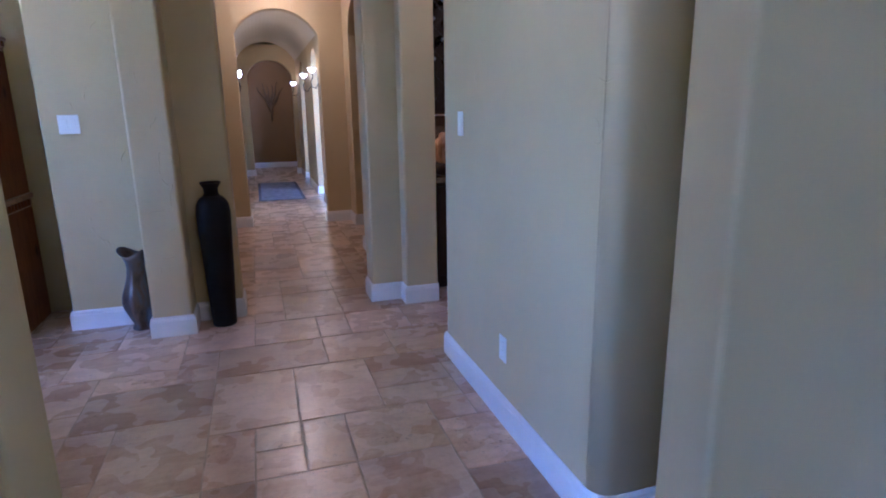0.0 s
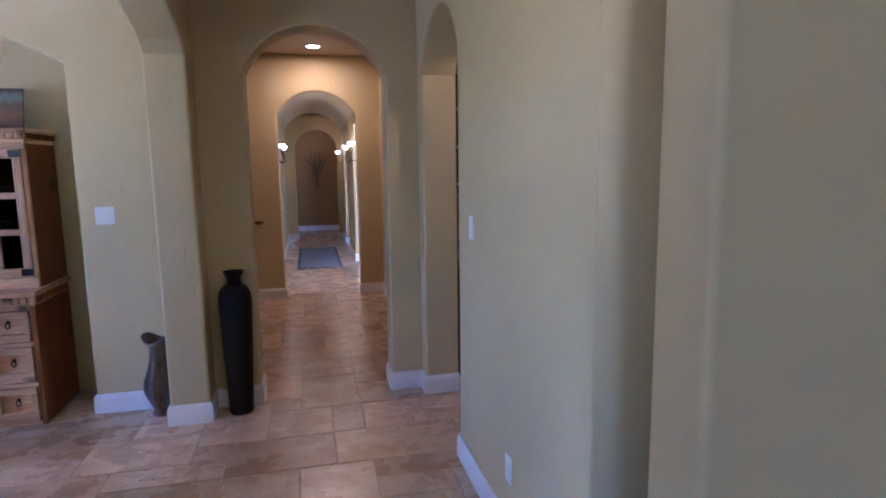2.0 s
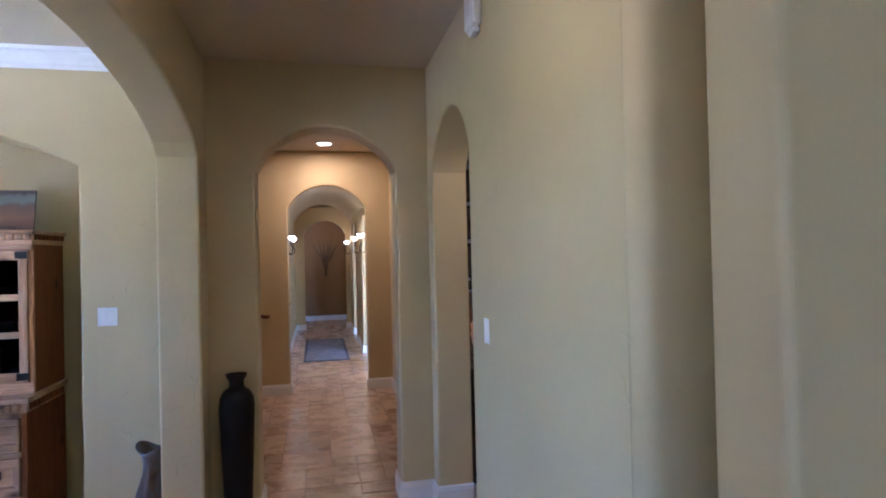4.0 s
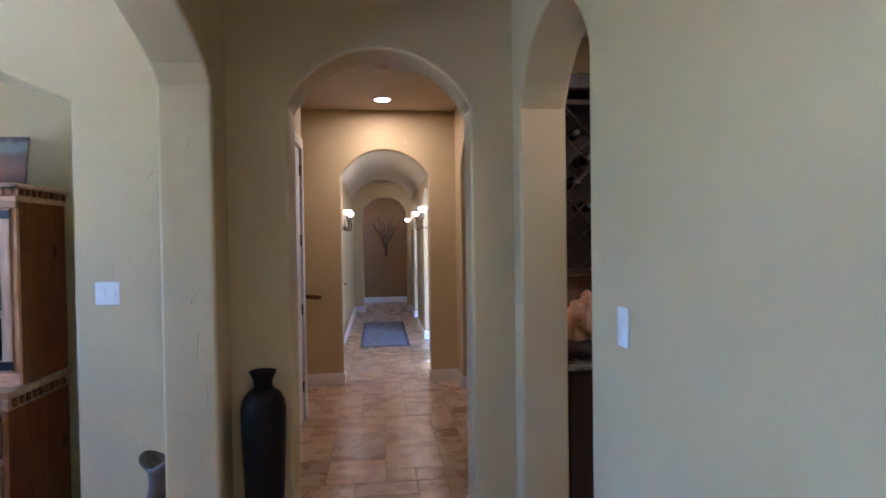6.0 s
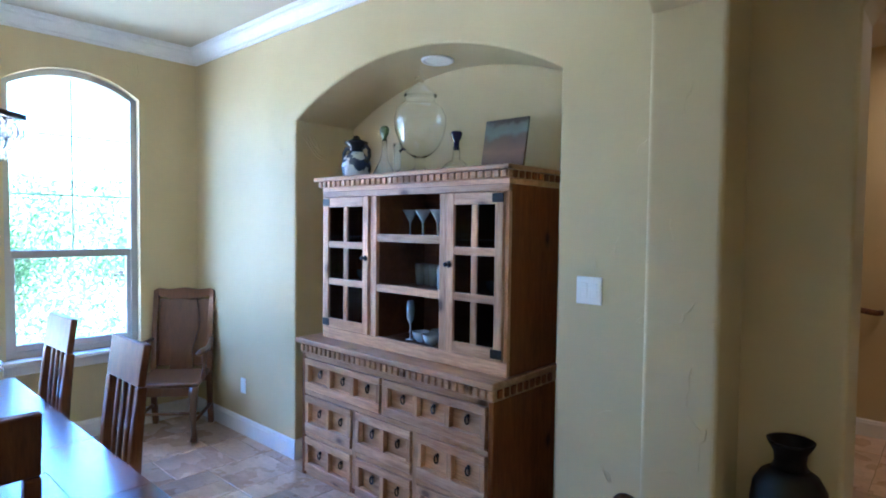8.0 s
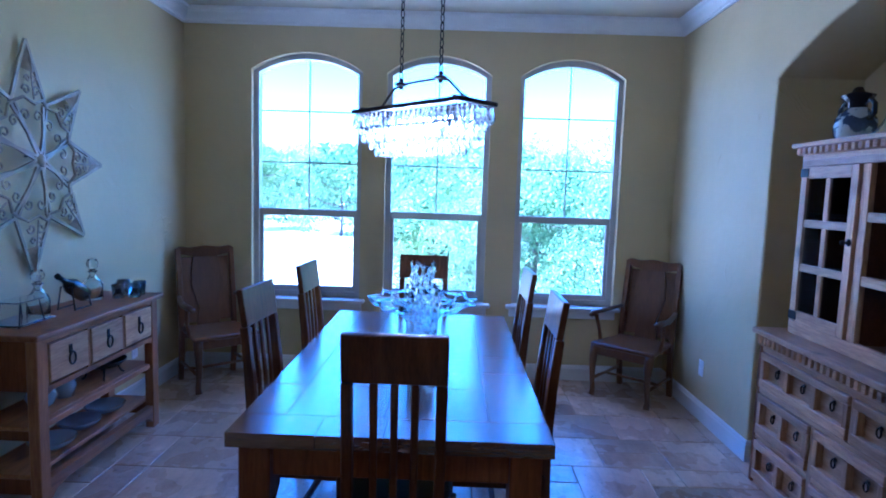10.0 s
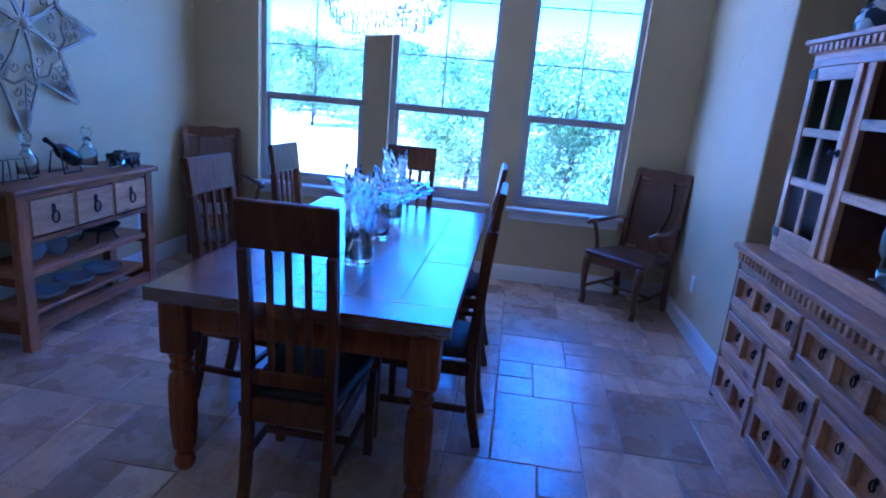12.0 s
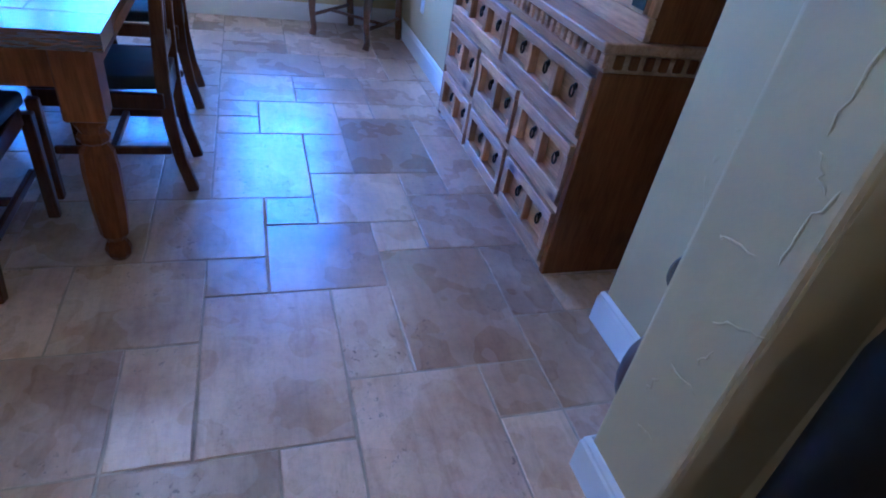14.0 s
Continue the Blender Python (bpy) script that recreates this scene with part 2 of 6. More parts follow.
def lathe(profile, seg=24, bm=None, at=(0, 0, 0)):
    """A turned body from (radius, height) pairs; closed where the radius is 0."""
    bm = bm or bmesh.new()
    rings = []
    for r, z in profile:
        if r < 1e-6:
            rings.append([bm.verts.new((at[0], at[1], at[2] + z))])
        else:
            rings.append([bm.verts.new((at[0] + r * math.cos(2 * math.pi * k / seg), at[1] + r * math.sin(2 * math.pi * k / seg), at[2] + z)) for k in range(seg)])
    for a, b in zip(rings, rings[1:]):
        for k in range(seg):
            q = [a[k % len(a)], a[(k + 1) % len(a)], b[(k + 1) % len(b)], b[k % len(b)]]
            q = list(dict.fromkeys(q))
            if len(q) > 2:
                bm.faces.new(q)
    for ring, flip in ((rings[0], True), (rings[-1], False)):
        if len(ring) > 2:
            bm.faces.new(ring[::-1] if flip else ring)
    return bm


def tube(points, radius, seg=8, bm=None, closed=False):
    """A round bar along a line of points; radius may be a list."""
    bm = bm or bmesh.new()
    pts = [Vector(p) for p in points]
    n = len(pts)
    rings, up = [], None
    for i, p in enumerate(pts):
        t = (pts[(i + 1) % n] - pts[i - 1]) if closed else (pts[min(i + 1, n - 1)] - pts[max(i - 1, 0)])
        t.normalize()
        if up is None:
            up = t.orthogonal().normalized()
        up = (up - t * up.dot(t)).normalized()
        side = t.cross(up)
        r = radius[i] if isinstance(radius, (list, tuple)) else radius
        rings.append([bm.verts.new(p + (up * math.cos(2 * math.pi * k / seg) + side * math.sin(2 * math.pi * k / seg)) * r) for k in range(seg)])
    pairs = list(zip(rings, rings[1:])) + ([(rings[-1], rings[0])] if closed else [])
    for a, b in pairs:
        for k in range(seg):
            bm.faces.new((a[k], a[(k + 1) % seg], b[(k + 1) % seg], b[k]))
    if not closed:
        bm.faces.new(rings[0][::-1])
        bm.faces.new(rings[-1])
    return bm


def prism(outline, lo, hi, axis="y", bm=None):
    """Extrudes an outline of (u, z) pairs. axis y: u is x, from y=lo to hi; axis x: u is y; axis z: outline is (x, y)."""
    bm = bm or bmesh.new()

    def at(u, w, d):
        return {"y": (u, d, w), "x": (d, u, w), "z": (u, w, d)}[axis]
    a = [bm.verts.new(at(u, w, lo)) for u, w in outline]
    b = [bm.verts.new(at(u, w, hi)) for u, w in outline]
    made = [bm.faces.new(a), bm.faces.new(b)]
    for k in range(len(a)):
        j = (k + 1) % len(a)
        made.append(bm.faces.new((a[k], a[j], b[j], b[k])))
    bmesh.ops.recalc_face_normals(bm, faces=made)
    return bm


def basket(u0, u1, spring, apex, n=28):
    """A flat-topped arch, between a round segment and a half ellipse."""
    h, mid = (u1 - u0) / 2, (u0 + u1) / 2
    low = arch(u0, u1, spring, apex, n)
    return [(u, 0.5 * z + 0.5 * (spring + (apex - spring) * math.sqrt(max(0.0, 1 - ((u - mid) / h) ** 2)))) for u, z in low]


def arch(u0, u1, spring, apex, n=20):
    """Points of a round segment from (u0, spring) up over to (u1, spring)."""
    h, r = (u1 - u0) / 2, apex - spring
    rad = (h * h + r * r) / (2 * r)
    half = math.asin(min(1, h / rad))
    if r > h:
        half = math.pi - half
    mid = (u0 + u1) / 2
    return [(mid + rad * math.sin(-half + 2 * half * k / n), apex - rad + rad * math.cos(-half + 2 * half * k / n)) for k in range(n + 1)]


def soften(bm, inside, radius=0.016, seg=3):
    """Rounds the long edges for whose two ends inside(point) holds (bull-nosed plaster corners)."""
    es = [e for e in bm.edges if inside(e.verts[0].co) and inside(e.verts[1].co) and len(e.link_faces) == 2 and e.calc_face_angle(0) > 1.2]
    if es:
        bmesh.ops.bevel(bm, geom=es, offset=radius, segments=seg, affect="EDGES", profile=0.5, clamp_overlap=True)


def structure(name, bm, mat, label, category="wall"):
    return tagged(part(name, bm, mat), label, category, kind="structure")


def thing(name, place=(0, 0, 0), label="", category="", group="", turn=0.0):
    ob = new(name)
    ob.empty_display_size = 0.1
    ob.matrix_basis = pose(*place, 0, 0, turn)
    return tagged(ob, label, category, group)


# ---- the structure ----
CEIL = 3.03
HL, HLD = -0.70, -0.945            # hall's left wall: hall face, dining face
HR = 0.775                         # hall's right wall
A1, A2 = 7.0, 7.25                 # first arch wall
DN, DS, DW = 7.1, 2.93, -5.0       # dining room walls


def trowel_marks(wall, depth, marks):
    """Ragged raised lips of plaster left by the trowel: (across, height, length, lean, seed) on a face that looks south."""
    for u, z, length, lean, seed in marks:
        r = random.Random(seed)
        pts, n = [], 9
        for k in range(n):
            t = k / (n - 1) - 0.5
            a = u + t * length * math.sin(lean) + r.uniform(-0.006, 0.006) + 0.25 * length * t * t
            h = z + t * length * math.cos(lean) + r.uniform(-0.005, 0.005)
            pts.append((a, depth + 0.001, h))
        part("trowel_mark", tube(pts, [0.0008] + [r.uniform(0.0018, 0.0042) for k in range(n - 2)] + [0.0008], 6), PAINT, wall, smooth=True)


PIER_MARKS = [(-0.82, 2.05, 0.13, 0.3, 1), (-0.86, 1.62, 0.08, -0.2, 2), (-0.80, 1.36, 0.10, 0.5, 3), (-0.79, 1.12, 0.14, 0.1, 4), (-0.77, 1.0, 0.07, -0.6, 5), (-0.84, 0.82, 0.10, 1.4, 6),
              (-0.76, 0.70, 0.12, 1.1, 7), (-0.80, 0.52, 0.09, 1.5, 8), (-0.86, 0.44, 0.07, 0.2, 9), (-0.75, 0.92, 0.16, 0.15, 10), (-0.82, 0.33, 0.06, 1.3, 11), (-0.78, 0.60, 0.06, 0.4, 12)]
NORTH_MARKS = [(-1.215, 1.55, 0.10, 0.2, 21), (-1.30, 1.47, 0.05, -0.3, 22), (-1.12, 1.95, 0.08, 0.7, 23), (-1.05, 1.15, 0.09, 0.3, 24), (-1.25, 0.85, 0.07, 1.2, 25), (-4.2, 1.9, 0.09, 0.5, 26)]


def archwall(name, axis, lo, hi, u0, u1, o0, o1, spring, apex, label, top=CEIL, mat=PAINT, curve=arch, marks=()):
    """A wall with one arched doorway down to the floor."""
    outline = [(u0, 0), (o0, 0), *curve(o0, o1, spring, apex, 28), (o1, 0), (u1, 0), (u1, top), (u0, top)]
    bm = prism(outline, lo, hi, axis)
    k = 0 if axis == "y" else 1
    soften(bm, lambda c: o0 - 1e-4 <= c[k] <= o1 + 1e-4 and c.z < apex + 1e-3)
    wall = structure(name, bm, mat, label)
    trowel_marks(wall, o1, marks)
    return wall


archwall("wall_hall_west", "x", HLD, HL, 3.82, A1, 4.22, 6.757, 2.34, 2.635, "olive plaster wall with a wide arch into the dining room", curve=basket, marks=PIER_MARKS)
archwall("wall_first_arch", "y", A1, A2, HLD, 1.02, -0.395, 0.545, 2.30, 2.60, "olive plaster wall with an arched doorway")
archwall("wall_second_arch", "y", 10.48, 10.64, -2.4, 2.0, -0.352, 0.622, 2.335, 2.625, "olive plaster wall with an arched passage", 3.2)
archwall("wall_third_arch", "y", 17.0, 17.2, -1.2, 1.5, -0.285, 0.685, 2.24, 2.58, "plaster wall with an arched opening", 3.2)

# right wall with its arched doorway, and the rounded corner at its south end
archwall("wall_hall_east", "x", HR, 1.02, 4.36, A1, 5.895, 6.86, 2.27, 2.59, "smooth painted hall wall with an arched doorway")
bm = prism([(HR, 4.36), *[(HR + 0.07 - 0.07 * math.cos(k * math.pi / 16), 4.36 - 0.07 * math.sin(k * math.pi / 16)) for k in range(1, 9)], (1.02, 4.29), (1.02, 4.36)], 0, CEIL, "z")
for f in bm.faces:
    f.smooth = len(f.verts) == 4
structure("wall_hall_east_end", bm, PAINT, "rounded plaster end of the hall wall")
structure("wall_recess_back", block(1.02, 3.82, 0, 1.2, 4.29, CEIL), PAINT, "painted wall of a shallow recess")

# the opening out of which the walk begins
outline = [(-3.2, 0), (-0.56, 0), *arch(-0.56, 0.605, 2.34, 2.68, 24), (0.605, 0), (3.2, 0), (3.2, CEIL), (-3.2, CEIL)]
bm = prism([p for p in outline], 3.66, 3.82, "y")
for v in bm.verts:
    if v.co.x < -2:
        v.co.x = HL - 0.002
soften(bm, lambda c: -0.5601 <= c.x <= 0.6051 and c.z < 2.69, 0.018, 5)
structure("wall_south_arch", bm, PAINT, "painted wall with the opening into the hall")
structure("wall_family_room", block(-3.0, -1.6, 0, 3.2, -1.45, CEIL), PAINT, "plain painted wall")
structure("wall_family_room_east", block(3.2, -1.6, 0, 3.35, 3.82, CEIL), PAINT, "plain painted wall")
bm = block(-3.15, -1.6, 0, -3.0, -1.3, CEIL)
block(-3.15, 0.5, 0, -3.0, 2.78, CEIL, bm=bm)
block(-3.15, -1.3, 0, -3.0, 0.5, 0.7, bm=bm)
block(-3.15, -1.3, 2.5, -3.0, 0.5, CEIL, bm=bm)
structure("wall_family_room_west", bm, PAINT, "painted wall with a wide window opening")

# dining room: north wall with the arched niche
NX0, NX1, NSPR, NAPEX, NBACK = -3.53, -1.483, 2.33, 2.60, 7.60
outline = [(DW - 0.2, 0), (NX0, 0), *arch(NX0, NX1, NSPR, NAPEX, 28), (NX1, 0), (HLD + 0.002, 0), (HLD + 0.002, 3.2), (DW - 0.2, 3.2)]
bm = prism(outline, DN, NBACK, "y")
soften(bm, lambda c: NX0 - 1e-4 <= c.x <= NX1 + 1e-4 and c.z < NAPEX + 1e-3 and c.y < DN + 0.01, 0.014)
trowel_marks(structure("wall_dining_north", bm, PAINT, "olive plaster wall with an arched niche for a hutch"), DN, NORTH_MARKS)
structure("wall_niche_back", block(-4.0, NBACK, 0, -1.0, NBACK + 0.1, 3.0), PAINT, "olive plaster back of the niche")
structure("wall_dining_south", block(DW - 0.2, DS - 0.15, 0, HLD + 0.1, DS, 3.2), PAINT, "olive plaster wall of the dining room")
structure("wall_dining_south_return", block(HLD, DS - 0.15, 0, HL, 3.66, 3.2), PAINT, "olive plaster wall end")

# dining room: window wall with three arched openings
WINS = [(3.50, 4.44), (4.645, 5.525), (5.765, 6.64)]
SILL, WSPR, WAPEX = 0.655, 2.585, 2.735
bm = bmesh.new()
edges_y = [DS] + [v for w in WINS for v in w] + [DN]
for y0, y1 in zip(edges_y[::2], edges_y[1::2]):
    prism([(y0, 0), (y1, 0), (y1, 3.2), (y0, 3.2)], DW - 0.2, DW, "x", bm)
for y0, y1 in WINS:
    prism([(y0, 0), (y1, 0), (y1, SILL), (y0, SILL)], DW - 0.2, DW, "x", bm)
    prism([*arch(y0, y1, WSPR, WAPEX, 16), (y1, 3.2), (y0, 3.2)], DW - 0.2, DW, "x", bm)
structure("wall_dining_windows", bm, PAINT, "olive plaster wall with three tall arched windows")

# corridor after the first arch
structure("wall_corridor_west_near", block(-0.80, A2, 0, -0.64, 8.46, CEIL + 0.1), PAINT, "olive plaster wall beside a door")
structure("wall_corridor_west_far", block(-0.80, 9.29, 0, -0.64, 9.418, CEIL + 0.1), PAINT, "olive plaster wall at the stair opening")
structure("wall_corridor_west_head", block(-0.80, 8.46, 2.445, -0.64, 9.29, CEIL + 0.1), PAINT, "olive plaster wall over a door")
structure("wall_stair_back", block(-2.4, 9.3, 0, -2.25, 10.48, 3.2), PAINT, "plaster wall of the stairs")
structure("wall_stair_side", block(-2.4, 9.3, 0, -0.802, 9.418, 3.2), PAINT, "plaster wall of the stairs")
outline = [(A2, 0), (9.3, 0), *arch(9.3, 10.1, 2.3, 2.62, 16), (10.1, 0), (10.48, 0), (10.48, CEIL + 0.1), (A2, CEIL + 0.1)]
bm = prism(outline, 0.93, 1.1, "x")
soften(bm, lambda c: 9.29 <= c.y <= 10.11 and c.z < 2.63)
structure("wall_corridor_east", bm, PAINT, "olive plaster wall with an arched opening")
structure("wall_corridor_east_pier", block(0.80, A2, 0, 0.928, 8.8, CEIL + 0.1, 0.012), PAINT, "olive plaster pier")
structure("wall_side_room", block(1.9, 4.4, 0, 2.0, 10.5, 3.2), PAINT, "plain wall of the side rooms")
structure("wall_pantry_south", block(1.02, 4.3, 0, 1.9, 4.4, 3.2), PAINT, "plain wall of the pantry")

# long corridor under a barrel vault
VL, VR = -0.50, 0.78
bm = bmesh.new()
gaps = [(10.95, 11.9), (12.35, 13.25), (14.9, 15.9)]
cut = [10.64] + [v for g in gaps for v in g] + [17.0]
for y0, y1 in zip(cut[::2], cut[1::2]):
    prism([(y0, 0), (y1, 0), (y1, 2.75), (y0, 2.75)], VR, VR + 0.14, "x", bm)
for y0, y1 in gaps:
    prism([*arch(y0, y1, 2.1, 2.42, 12), (y1, 2.75), (y0, 2.75)], VR, VR + 0.14, "x", bm)
structure("wall_vault_east", bm, PAINT, "plaster corridor wall with tall openings")
structure("wall_vault_west", block(VL - 0.15, 10.64, 0, VL, 17.0, 2.75), PAINT, "plaster corridor wall")
bm = bmesh.new()
low = arch(VL, VR, 2.56, 2.96, 24)
prism([*low, (VR, 3.1), (VL, 3.1)], 10.64, 17.0, "y", bm)
structure("ceiling_vault", bm, CEILING_CREAM, "pale barrel-vaulted corridor ceiling", "ceiling")
bm = block(2.6, 10.5, 0, 2.75, 19.6, 0.4)
block(2.6, 10.5, 2.5, 2.75, 19.6, 3.2, bm=bm)
for y0, y1 in ((10.5, 11.5), (11.9, 13.8), (14.2, 19.6)):
    block(2.6, y0, 0.4, 2.75, y1, 2.5, bm=bm)
structure("wall_gallery", bm, PAINT, "plaster wall of the side gallery with tall windows")
structure("wall_gallery_north", block(0.9, 17.05, 0, 2.6, 17.2, 3.2), PAINT, "plaster wall of the side gallery")
# unseen slab, added so that no direct sun enters the gallery
structure("sun_block_gallery", block(2.75, 10.2, 2.62, 4.4, 19.4, 2.8), CEILING_CREAM, "unseen slab added to keep the sun off the gallery windows", "eave")
# wall paint darkened to brown to carry the dim, warm light here
END_SHADE = plaster("end_wall_shade_paint", (0.25, 0.14, 0.04), (0.29, 0.165, 0.05))
structure("wall_end", block(-1.4, 19.0, 0, 1.7, 19.15, 3.2), END_SHADE, "plaster wall at the corridor's end, its dim light put into the paint")
structure("wall_end_west", block(-1.4, 17.2, 0, -1.25, 19.0, 3.2), PAINT, "plaster wall at the corridor's end")
structure("wall_end_east", block(1.55, 17.2, 0, 1.7, 19.0, 3.2), PAINT, "plaster wall at the corridor's end")

# ceilings
structure("ceiling_hall", block(HL - 0.1, 3.66, CEIL, 1.3, A2, CEIL + 0.1), CEILING_PAINT, "olive painted hall ceiling", "ceiling")
structure("ceiling_corridor", block(-2.4, A2, 3.06, 2.0, 10.48, 3.16), CEILING_PAINT, "olive painted corridor ceiling", "ceiling")
structure("ceiling_dining", block(DW - 0.2, DS - 0.15, 3.07, HL - 0.1, 7.2, 3.2), CEILING_CREAM, "cream painted dining room ceiling", "ceiling")
structure("ceiling_family_room", block(-3.15, -1.6, CEIL, 3.35, 3.66, CEIL + 0.1), CEILING_CREAM, "cream painted ceiling", "ceiling")
structure("ceiling_pantry", block(1.021, 4.3, 2.95, 2.0, 7.8, 3.02), CEILING_PAINT, "painted pantry ceiling", "ceiling")
structure("ceiling_end", block(-1.4, 17.0, 2.9, 1.7, 19.15, 3.0), CEILING_PAINT, "painted ceiling at the corridor's end", "ceiling")
structure("ceiling_gallery", block(0.76, 10.5, 2.95, 2.75, 19.2, 3.05), CEILING_CREAM, "painted gallery ceiling", "ceiling")

# floors: grout beds; the stones are laid last
floor_dining = structure("floor_dining", block(DW - 0.1, DS - 0.1, -0.12, HLD, 7.62, -0.0035), GROUT, "travertine floor in a mixed-size pattern", "floor")
floor_hall = structure("floor_hall", block(HLD, 3.2, -0.12, 2.0, 10.6, -0.0035), GROUT, "travertine floor in a mixed-size pattern", "floor")
floor_corridor = structure("floor_corridor", block(-1.4, 10.6, -0.12, 2.7, 19.1, -0.0035), GROUT, "travertine floor of the long corridor", "floor")
structure("floor_family_room_side", block(-0.70, 2.78, -0.12, 3.35, 3.2, -0.002), STONE, "travertine floor", "floor")
structure("floor_family_room", block(-3.15, -1.6, -0.12, 3.35, 2.78, -0.002), STONE, "travertine floor", "floor")
structure("floor_stair_lobby", block(-2.4, 9.0, -0.12, HLD, 10.6, -0.002), STONE, "travertine floor", "floor")


# baseboards, each with a stepped, rounded top
def baseboard(points, height=0.135, thick=0.016, label="white painted baseboard"):
    """A moulded board along a line of (x, y), with the wall on the left of the way."""
    prof = [(0, 0.001), (thick, 0.001), (thick, height - 0.03), (thick - 0.004, height - 0.022), (thick - 0.004, height - 0.012), (0.005, height), (0, height)]
    bm = bmesh.new()
    n = len(points)
    ps = [Vector((x, y, 0)) for x, y in points]
    rows = []
    for i in range(n):
        d0 = (ps[i] - ps[i - 1]).normalized() if i else (ps[1] - ps[0]).normalized()
        d1 = (ps[i + 1] - ps[i]).normalized() if i < n - 1 else d0
        n0, n1 = Vector((d0.y, -d0.x, 0)), Vector((d1.y, -d1.x, 0))
        m = (n0 + n1)
        m = m / max(m.dot(n0), 0.3)
        rows.append([bm.verts.new(ps[i] + m * (a + 0.001) + Vector((0, 0, z))) for a, z in prof])
    for a, b in zip(rows, rows[1:]):
        for k in range(len(prof)):
            j = (k + 1) % len(prof)
            bm.faces.new((a[k], b[k], b[j], a[j]))
    bm.faces.new(rows[0])
    bm.faces.new(rows[-1][::-1])
    bmesh.ops.recalc_face_normals(bm, faces=bm.faces[:])
    return tagged(part("baseboard", bm, TRIM), label, "baseboard", kind="structure")


baseboard([(HR + 0.07, 4.29), (HR + 0.02, 4.31), (HR, 4.36), (HR, 5.895), (1.02, 5.895)][::-1])
baseboard([(HR + 0.07, 4.29), (1.02, 4.29)])
baseboard([(1.02, 6.86), (HR, 6.86), (HR, A1), (0.545, A1), (0.545, A2)][::-1])
baseboard([(-0.395, A2), (-0.395, A1), (HL, A1), (HL, 6.757), (HLD, 6.757), (HLD, DN), (NX1, DN), (NX1, 7.5)][::-1])
baseboard([(NX0, 7.5), (NX0, DN), (DW, DN), (DW, DS), (HLD, DS), (HLD, 4.22), (HL, 4.22), (HL, 3.82), (-0.56, 3.82), (-0.56, 3.66)][::-1])
baseboard([(0.605, 3.66), (0.605, 3.82), (1.02, 3.82)][::-1])
baseboard([(0.605, 3.66), (3.2, 3.66)])
baseboard([(-0.86, 10.48), (-0.352, 10.48), (-0.352, 10.64)])
baseboard([(0.622, 10.64), (0.622, 10.48), (0.93, 10.48), (0.93, 10.1), (1.1, 10.1)])
baseboard([(1.1, 9.3), (0.93, 9.3), (0.93, 8.8), (0.80, 8.8), (0.80, A2)])
baseboard([(-0.64, 9.38), (-0.64, 9.418), (-0.80, 9.418)])
baseboard([(-0.64, A2), (-0.64, 8.37)])
baseboard([(VL, 10.64), (VL, 17.0), (-0.285, 17.0), (-0.285, 17.2)])
baseboard([(0.685, 17.2), (0.685, 17.0), (VR, 17.0), (VR, 15.9), (VR + 0.14, 15.9)])
baseboard([(VR + 0.14, 14.9), (VR, 14.9), (VR, 13.25), (VR + 0.14, 13.25)])
baseboard([(VR + 0.14, 12.35), (VR, 12.35), (VR, 11.9), (VR + 0.14, 11.9)])
baseboard([(VR + 0.14, 10.95), (VR, 10.95), (VR, 10.65)])
baseboard([(-1.25, 19.0), (1.55, 19.0)])

# crown moulding round the dining room
prof = [(0, 2.945), (0.010, 2.945), (0.013, 2.962), (0.03, 2.972), (0.042, 2.995), (0.06, 3.02), (0.064, 3.036), (0.08, 3.044), (0.085, 3.068), (0, 3.068)]
bm = bmesh.new()
ring = []
for sx, sy, x, y in ((1, -1, DW, DN), (1, 1, DW, DS), (-1, 1, HLD, DS), (-1, -1, HLD, DN)):
    ring.append([bm.verts.new((x + sx * (d + 0.001), y + sy * (d + 0.001), z)) for d, z in prof])
for i in range(4):
    a, b = ring[i], ring[(i + 1) % 4]
    for k in range(len(prof)):
        j = (k + 1) % len(prof)
        bm.faces.new((a[k], a[j], b[j], b[k]))
bmesh.ops.recalc_face_normals(bm, faces=bm.faces[:])
structure("crown_moulding", bm, TRIM, "white stepped crown moulding", "crown moulding")


